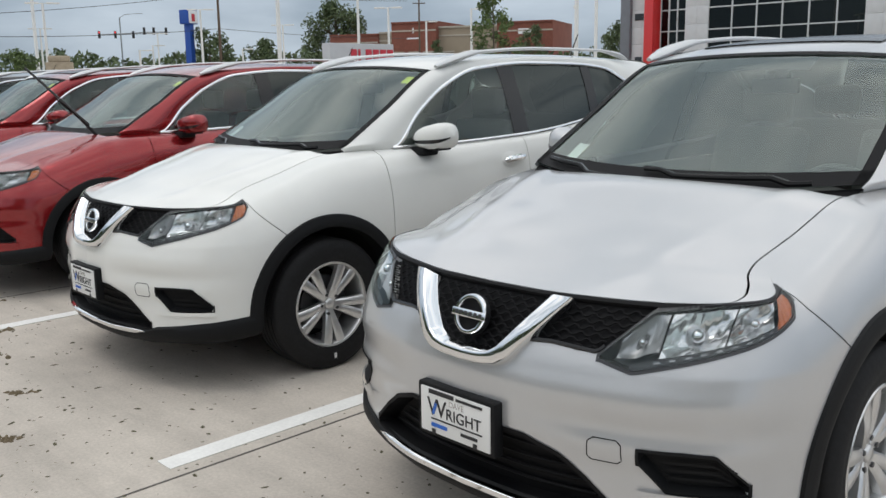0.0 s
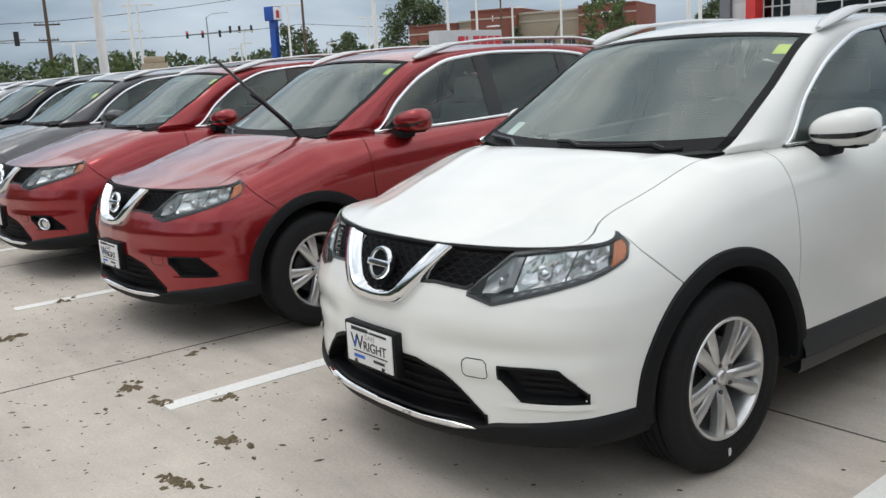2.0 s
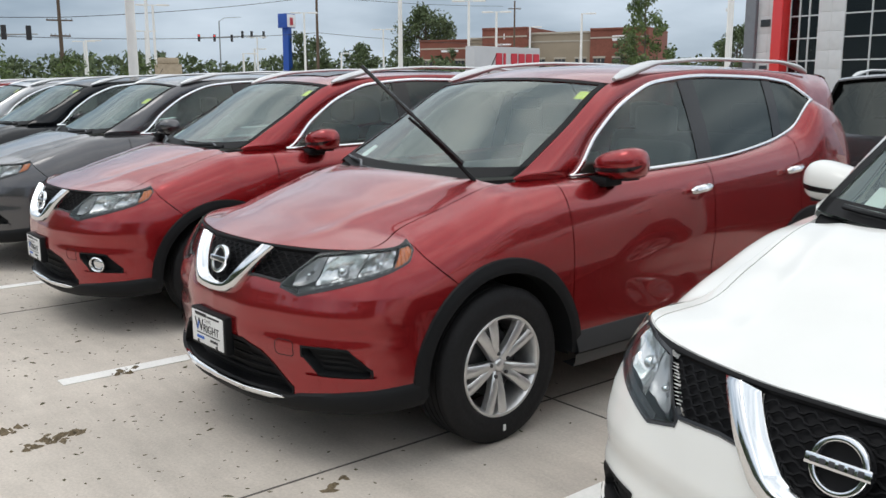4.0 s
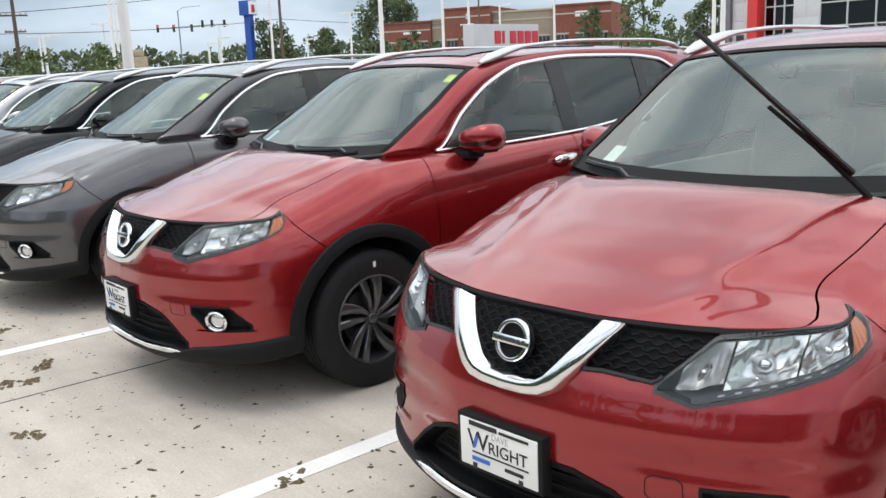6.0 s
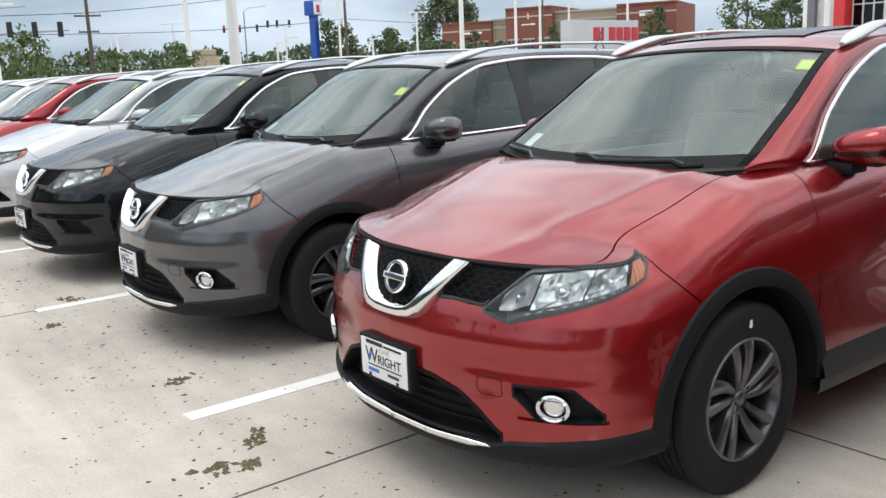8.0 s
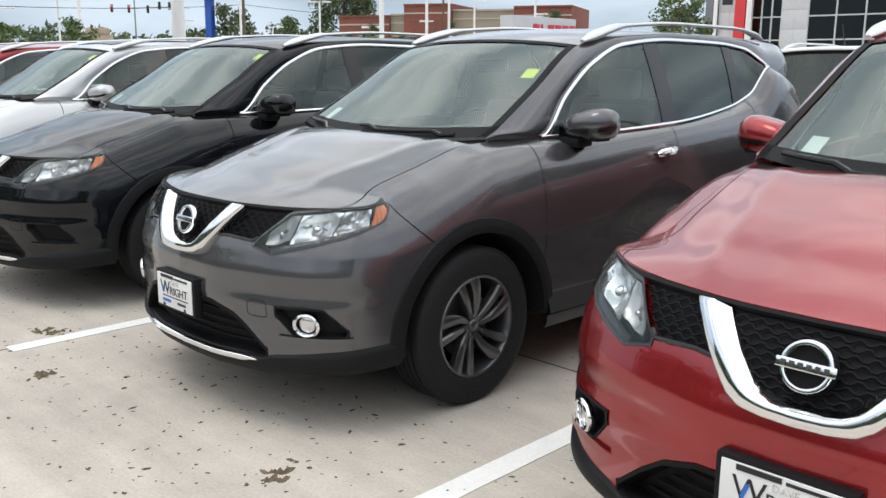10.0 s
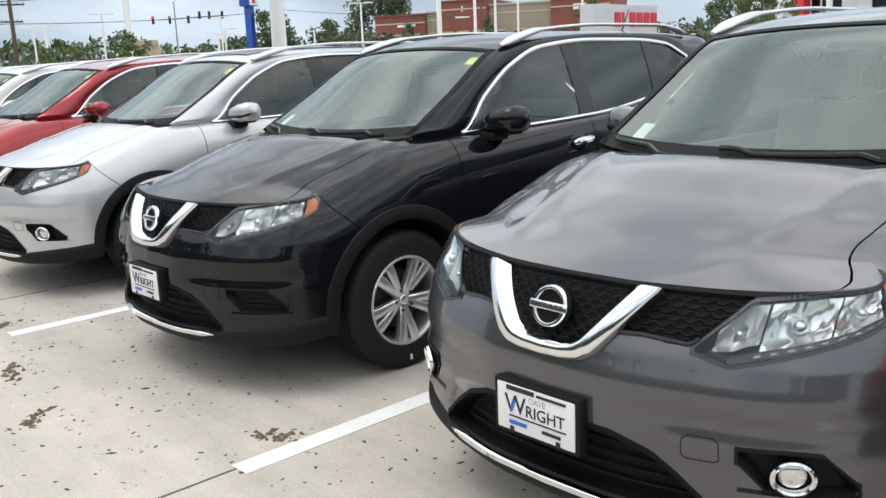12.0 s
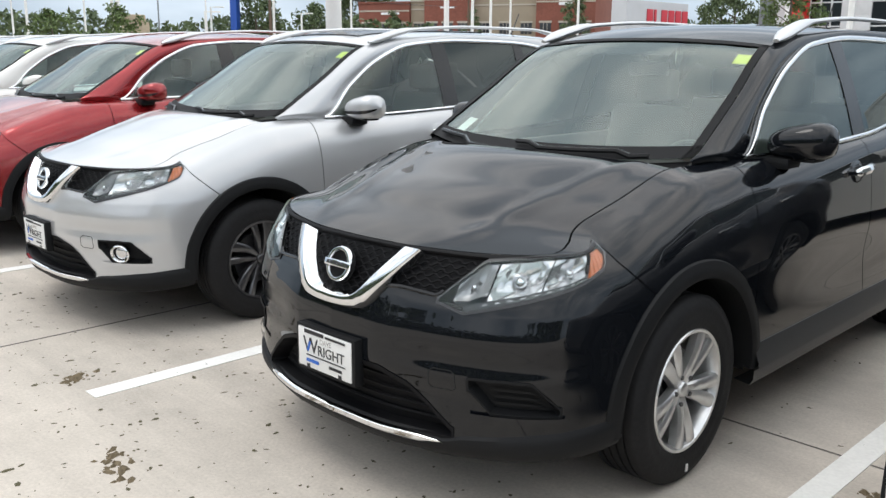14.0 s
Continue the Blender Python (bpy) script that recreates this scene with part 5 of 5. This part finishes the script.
def signal_mast(x, y, turn, h, arm, heads, lit, level=5.5, hung=()):
    root = tagged(new("traffic_signal"), "grey mast with a long arm of black traffic signals", "traffic light", "traffic signals")
    part("mast", tube_mesh("mast", [(0, 0, 0), (0, 0, 3), (0, 0, h)], [0.16, 0.13, 0.10], 10), M_GREYPOLE, root)
    part("mast_arm", tube_mesh("mast_arm", [(min(heads) * arm if min(heads) < 0 else 0, 0, level - 0.1), (0, 0, level), (arm / 2, 0, level + 0.25), (arm, 0, level + 0.4)], [0.06, 0.10, 0.08, 0.05], 8), M_GREYPOLE, root)
    part("lamp_arm", tube_mesh("lamp_arm", [(0, 0, h - 0.05), (0.9, 0, h + 0.5), (3.6, 0, h + 0.7)], 0.05, 6), M_GREYPOLE, root)
    for i, f in enumerate(heads):
        foot = level - (0.7 if i in hung else 0.1)
        s = part("signal_head", box_bm(arm * f - 0.2, arm * f + 0.2, -0.16, 0.16, foot, foot + 1.15, 0.04), M_SIGNAL, root)
        for k, z in enumerate((foot + 0.92, foot + 0.58, foot + 0.24)):
            bm = bmesh.new()
            bmesh.ops.create_cone(bm, cap_ends=True, segments=12, radius1=0.13, radius2=0.13, depth=0.06, matrix=Matrix.Translation((arm * f, -0.18, z)) @ pose(0, 0, 0, 90, 0, 0))
            part("signal_lens", bm, M_SIGNALRED if (k == 0 and i in lit) else M_SIGNAL, s)
    root.matrix_world = pose(x, y, 0, 0, 0, turn)


signal_mast(-140, 64.3, 63.7, 12.4, 7.5, (-0.44, -0.11, 0.26, 0.49, 0.69, 0.95), (0, 1), 9.8, (0, 1, 2))
signal_mast(-80.3, 13.0, 80, 7.0, 6.5, (0.35, 0.62, 0.9), ())

root = tagged(new("pylon_sign"), "tall blue pylon sign with a lit white face", "sign")
part("pylon", box_bm(-0.55, 0.55, -0.45, 0.45, 0, 10.8, 0.05), M_BLUE, root)
part("cabinet", box_bm(-0.9, 0.9, -1.0, 1.0, 10.6, 12.7, 0.05), M_BLUE, root)
part("sign_face", box_bm(0.9, 0.95, -0.95, 0.95, 10.7, 12.6, 0.01), M_SIGNFACE, root)
part("emblem_shape", box_bm(0.95, 0.97, -0.35, 0.30, 11.0, 12.1, 0.05), M_REDINK, root)
root.matrix_world = pose(-124, 67.8, 0, 0, 0, 20)

root = tagged(new("monument_sign"), "low grey sign slab with red block lettering", "sign")
part("sign_slab", box_bm(-0.25, 0.25, 18.9, 22.1, 0, 3.0, 0.03), M_SIGNGREY, root)
for k in range(6):
    y = 19.88 + k * 0.372
    part("red_letter_block", box_bm(0.25, 0.285, y, y + (0.11 if k == 1 else 0.30), 2.36, 2.78, 0.02), M_REDINK, root)
root.matrix_world = pose(-25.5, 0, 0, 0, 0, 0)

# entrance wall of tan stone
M_TAN = material("tan_stone", (0.40, 0.33, 0.24), 0.9, grain=0.15, grain_size=6, blotch=0.12, blotch_size=0.8, bump=0.3)
root = tagged(new("entrance_wall"), "low tan stone entrance wall with a taller capped pier", "wall")
part("wall_wing", box_bm(-7, 9, -0.25, 0.25, 0, 2.2, 0.05), M_TAN, root)
part("pier", box_bm(-1.0, 1.0, -0.6, 0.6, 0, 3.4, 0.05), M_TAN, root)
part("pier_cap", box_bm(-0.8, 0.8, -0.5, 0.5, 3.4, 3.9, 0.15), M_TAN, root)
root.matrix_world = pose(-69.5, 26.2, 0, 0, 0, 66)

# ---- brick building across the road ----
M_BRICK = material("red_brick_wall", (0.20, 0.070, 0.048), 0.9, grain=0.2, grain_size=3.0, blotch=0.12, blotch_size=0.3)
M_STUCCO = material("tan_stucco", (0.30, 0.25, 0.185), 0.9, grain=0.06, blotch=0.08, blotch_size=0.3)
M_WINDOW = material("dark_window", (0.02, 0.025, 0.03), 0.3)
M_COPING = material("pale_coping", (0.42, 0.38, 0.32), 0.8)
root = tagged(new("brick_building"), "long red brick and tan commercial building with a raised tower", "building")
for u0, u1, h, m, out in ((0, 15.5, 14.6, M_BRICK, 0.0), (15.5, 20.5, 15.0, M_STUCCO, -1.0), (20.5, 34.0, 17.4, M_BRICK, 1.5), (34.0, 51.5, 15.9, M_STUCCO, -0.6), (51.5, 67.0, 16.5, M_BRICK, 0.8)):
    w = part("wall", box_bm(u0 + 0.02, u1 - 0.02, -out, 22, 0, h, 0.05), m, root)
    part("coping", box_bm(u0, u1, -out - 0.3, 22.1, h, h + 0.5, 0.05), M_COPING if m is M_STUCCO else M_BRICK, root)
    part("wall_band", box_bm(u0 + 0.03, u1 - 0.03, -out - 0.12, -out + 0.1, h - 2.2, h - 1.8, 0.02), M_COPING, root)
    n = max(1, int((u1 - u0) / 4.4))
    for k in range(n):
        c = u0 + (k + 0.5) * (u1 - u0) / n
        for z0, z1 in ((1.0, 3.6), (6.4, 9.2)):
            win = part("window", box_bm(c - 1.5, c + 1.5, -out - 0.08, -out + 0.2, z0, z1, 0.02), M_WINDOW, root)
            for q in (-0.5, 0.5):
                part("window_frame", box_bm(c + q - 0.06, c + q + 0.06, -out - 0.16, -out - 0.06, z0, z1), M_COPING, win)
            part("lintel", box_bm(c - 1.7, c + 1.7, -out - 0.2, -out + 0.1, z1, z1 + 0.5, 0.02), M_COPING, win)
for u0, u1, z0, z1, out in ((27.0, 27.3, 14.7, 16.2, 1.6), (26.4, 27.9, 15.3, 15.6, 1.6), (25.2, 29.2, 13.1, 13.5, 1.6), (7.0, 12.5, 11.6, 12.2, 0.1), (57.5, 61.0, 13.6, 15.0, 0.9)):
    part("wall_lettering", box_bm(u0, u1, -out, -out + 0.12, z0, z1, 0.02), M_SIGNFACE, root)
root.matrix_world = pose(-209, 160, 0, 0, 0, 24.4)

# ---- showroom with a red portal ----
M_METALPANEL = material("silver_metal_cladding", (0.56, 0.57, 0.58), 0.45, 0.0, blotch=0.05, spread=0.03)
M_CHARCOAL = material("charcoal_cladding", (0.16, 0.17, 0.19), 0.5, blotch=0.08)
M_REDPANEL = material("red_gloss_cladding", (0.60, 0.03, 0.03), 0.3, coat=0.5)
M_CURTAIN = glass("showroom_glass", (0.12, 0.13, 0.14), 1.45)
root = tagged(new("showroom"), "two-storey showroom with silver panels, dark glazing and a red portal", "building")
part("side_slab", box_bm(-45.4, -44.4, 67.6, 80, 0, 11.0, 0.05), M_CHARCOAL, root)
part("core", box_bm(-44.4, 6.0, 76, 84, 0, 10.5, 0.05), M_METALPANEL, root)
part("floor_slab", box_bm(-41.5, 6.0, 68.4, 76, 3.7, 4.0, 0.02), M_CHARCOAL, root)
part("roof_slab", box_bm(-46.0, 6.0, 67.8, 84, 10.5, 11.0, 0.05), M_METALPANEL, root)
part("portal", box_bm(-42.4, -41.5, 66.8, 70, 0, 11.0, 0.05), M_REDPANEL, root)
for x0, x1 in ((-44.4, -42.4), (-39.0, -36.9), (-24.0, -14.0), (-2.0, 6.0)):
    n = max(1, round((x1 - x0) / 1.2))
    for i in range(n):
        for k in range(7):
            a = x0 + (x1 - x0) * i / n
            part("cladding_panel", box_bm(a + 0.006, a + (x1 - x0) / n - 0.006, 68.0, 68.3, 1.5 * k + 0.006, 1.5 * k + 1.494, 0.005), M_METALPANEL, root)
part("window", box_bm(-44.0, -43.3, 67.95, 68.02, 2.0, 3.4, 0.01), M_WINDOW, root)
part("window", box_bm(-44.1, -43.2, 67.95, 68.02, 6.6, 7.2, 0.01), M_WINDOW, root)
for x0, x1, step in ((-41.5, -39.0, 0.84), (-36.9, -24.0, 2.15), (-14.0, -2.0, 2.0)):
    n = round((x1 - x0) / step)
    for i in range(n):
        for z0, z1 in ((0.1, 1.9), (1.9, 3.7), (3.7, 5.5), (5.5, 7.3), (7.3, 9.1), (9.1, 10.4)):
            a = x0 + (x1 - x0) * i / n
            pane = part("pane", box_bm(a + 0.04, a + (x1 - x0) / n - 0.04, 68.15, 68.18, z0 + 0.04, z1 - 0.04), M_CURTAIN, root)
            pane.visible_shadow = False
    for i in range(n + 1):
        a = x0 + (x1 - x0) * i / n
        part("mullion", box_bm(a - 0.05, a + 0.05, 68.02, 68.3, 0, 10.5, 0.01), M_METALPANEL, root)
    for z in (0.05, 1.9, 3.7, 5.5, 7.3, 9.1, 10.4):
        part("transom", box_bm(x0, x1, 68.05, 68.26, z - 0.05, z + 0.05, 0.01), M_METALPANEL, root)

# ---- trees ----
M_LEAF = material("green_leaves", (0.085, 0.135, 0.040), 0.6, spread=0.15)
M_LEAF2 = material("dark_green_leaves", (0.035, 0.062, 0.025), 0.65, spread=0.1)
M_BARK = material("grey_brown_bark", (0.10, 0.08, 0.06), 0.9, grain=0.3, grain_size=20, bump=0.5)
for m in (M_LEAF, M_LEAF2):
    n, l = m.node_tree.nodes, m.node_tree.links
    isl = n.new("ShaderNodeNewGeometry").outputs["Random Per Island"]
    ramp = n.new("ShaderNodeValToRGB")
    c = (0.085, 0.135, 0.040) if m is M_LEAF else (0.075, 0.112, 0.05)
    ramp.color_ramp.elements[0].color = (c[0] * 0.5, c[1] * 0.55, c[2] * 0.5, 1)
    ramp.color_ramp.elements[1].color = (c[0] * 1.6, c[1] * 1.45, c[2] * 1.3, 1)
    l.new(isl, ramp.inputs["Fac"])
    l.new(ramp.outputs["Color"], n["Principled BSDF"].inputs["Base Color"])


def leaves(spots, size, per, rng):
    """Small bent leaf blades in clumps round the spots (x, y, z, radius)."""
    verts, faces = [], []
    for x, y, z, r in spots:
        for k in range(per):
            d = Vector((rng.gauss(0, 1), rng.gauss(0, 1), rng.gauss(0, 0.8)))
            d = d.normalized() * r * rng.random() ** 0.45
            c = Vector((x, y, z)) + d
            a = Vector((rng.gauss(0, 1), rng.gauss(0, 1), rng.gauss(0, 1))).normalized() * size * rng.uniform(0.6, 1.3)
            b = a.cross(Vector((rng.gauss(0, 1), rng.gauss(0, 1), rng.gauss(0, 1)))).normalized() * size * 0.45
            i = len(verts)
            verts += [tuple(c - a), tuple(c + b), tuple(c + a), tuple(c - b)]
            faces.append((i, i + 1, i + 2, i + 3))
    m = bpy.data.meshes.new("crown")
    m.from_pydata(verts, [], faces)
    return m


def tree(x, y, h, w, trunk, clumps, per, leaf, mat, seed, words):
    r = random.Random(seed)
    root = tagged(new("tree"), words, "tree", "trees")
    lean = r.uniform(-0.2, 0.2)
    spots = []
    part("trunk", tube_mesh("trunk", [(0, 0, 0), (lean * 0.3, 0, h * 0.3), (lean, 0.05, h * 0.7), (lean, 0, h * 0.93)], [trunk, trunk * 0.8, trunk * 0.4, trunk * 0.12], 8), M_BARK, root)
    for k in range(clumps):
        z = h * (0.30 + 0.68 * (k + r.random()) / clumps)
        f = (z / h - 0.28) / 0.72
        reach = w / 2 * math.sin(math.pi * min(1, 0.18 + 0.80 * f)) ** 0.7 * r.uniform(0.35, 1.05)
        a = r.uniform(0, 6.28)
        p = (lean + reach * math.cos(a), reach * math.sin(a), z)
        spots.append((*p, w * r.uniform(0.10, 0.19)))
        if k % 3 == 0:
            part("limb", tube_mesh("limb", [(lean * 0.7, 0, z - reach * 0.6), (p[0] * 0.5, p[1] * 0.5, z - reach * 0.25), p], [trunk * 0.35, trunk * 0.2, trunk * 0.06], 5), M_BARK, root)
    part("crown", leaves(spots, leaf, per, r), mat, root)
    root.matrix_world = pose(x, y, 0)


tree(-220, 171, 25.0, 20.0, 0.7, 60, 110, 0.60, M_LEAF2, 3, "large dark green tree beside the brick building")
tree(-24.4, 27.2, 5.3, 2.3, 0.07, 34, 90, 0.085, M_LEAF, 4, "young green tree with a thin trunk near the sign")
tree(-44.1, 7.4, 3.7, 2.6, 0.07, 26, 60, 0.11, M_LEAF, 6, "young light green tree at the edge of the lot")
tree(-47.0, 12.0, 3.1, 2.2, 0.07, 22, 50, 0.11, M_LEAF, 7, "young light green tree at the edge of the lot")
tree(-52.0, 17.0, 3.6, 2.6, 0.07, 24, 60, 0.11, M_LEAF, 8, "small green tree by the entrance wall")
tree(-56.0, 84.0, 8.0, 5.0, 0.2, 30, 70, 0.22, M_LEAF2, 9, "green tree beside the showroom")
tree(-64.0, 96.0, 8.5, 6.0, 0.2, 30, 70, 0.24, M_LEAF2, 10, "green tree beside the showroom")
tree(-147, 178, 15.0, 8.0, 0.2, 30, 70, 0.36, M_LEAF2, 11, "green tree in front of the brick building")
tree(-196, 161, 12.5, 5.0, 0.15, 26, 60, 0.32, M_LEAF2, 12, "small green tree in front of the brick building")
tree(-172, 168, 12.5, 6.0, 0.15, 26, 60, 0.32, M_LEAF2, 13, "small green tree in front of the brick building")
tree(-122, 70, 9.5, 8.0, 0.25, 30, 70, 0.32, M_LEAF2, 14, "green tree behind the blue sign")
tree(-118, 77, 8.0, 7.0, 0.25, 28, 70, 0.32, M_LEAF2, 15, "green tree behind the blue sign")


def wood(name, a0, a1, dist, low, high, n, leaf, seed, words, cx=-5.0, cy=-2.0):
    """A far belt of trees: headings in degrees from straight ahead to the left."""
    r = random.Random(seed)
    spots = []
    for k in range(n):
        a = radians(a0 + (a1 - a0) * (k + r.random()) / n)
        d = dist * r.uniform(0.93, 1.12)
        top = low + (high - low) * (0.5 + 0.5 * noise.noise((a * 14, seed, 0))) * r.uniform(0.7, 1.1)
        for q in range(5):
            f = (q + r.random()) / 5
            spots.append((cx - d * math.sin(a) + r.gauss(0, 1), cy + d * math.cos(a) + r.gauss(0, 1), top * (0.08 + 0.92 * f), 1.3 * (1.1 - 0.5 * f)))
    tagged(part(name, leaves(spots, leaf, 9, r), M_LEAF2, None), words, "trees", kind="stuff")


wood("far_wood", 84, 48, 150, 4.5, 8.5, 260, 0.55, 21, "far belt of dark green trees along the road")
wood("far_wood", 37, 30, 130, 4.0, 7.0, 40, 0.5, 22, "far green trees beyond the showroom")
wood("hedge_belt", 82, 60, 95, 1.5, 3.4, 160, 0.35, 23, "belt of green shrubs along the road")
wood("wood_behind", 112, 250, 36, 7.0, 12.5, 460, 0.58, 24, "row of green trees along the far side of the lot")
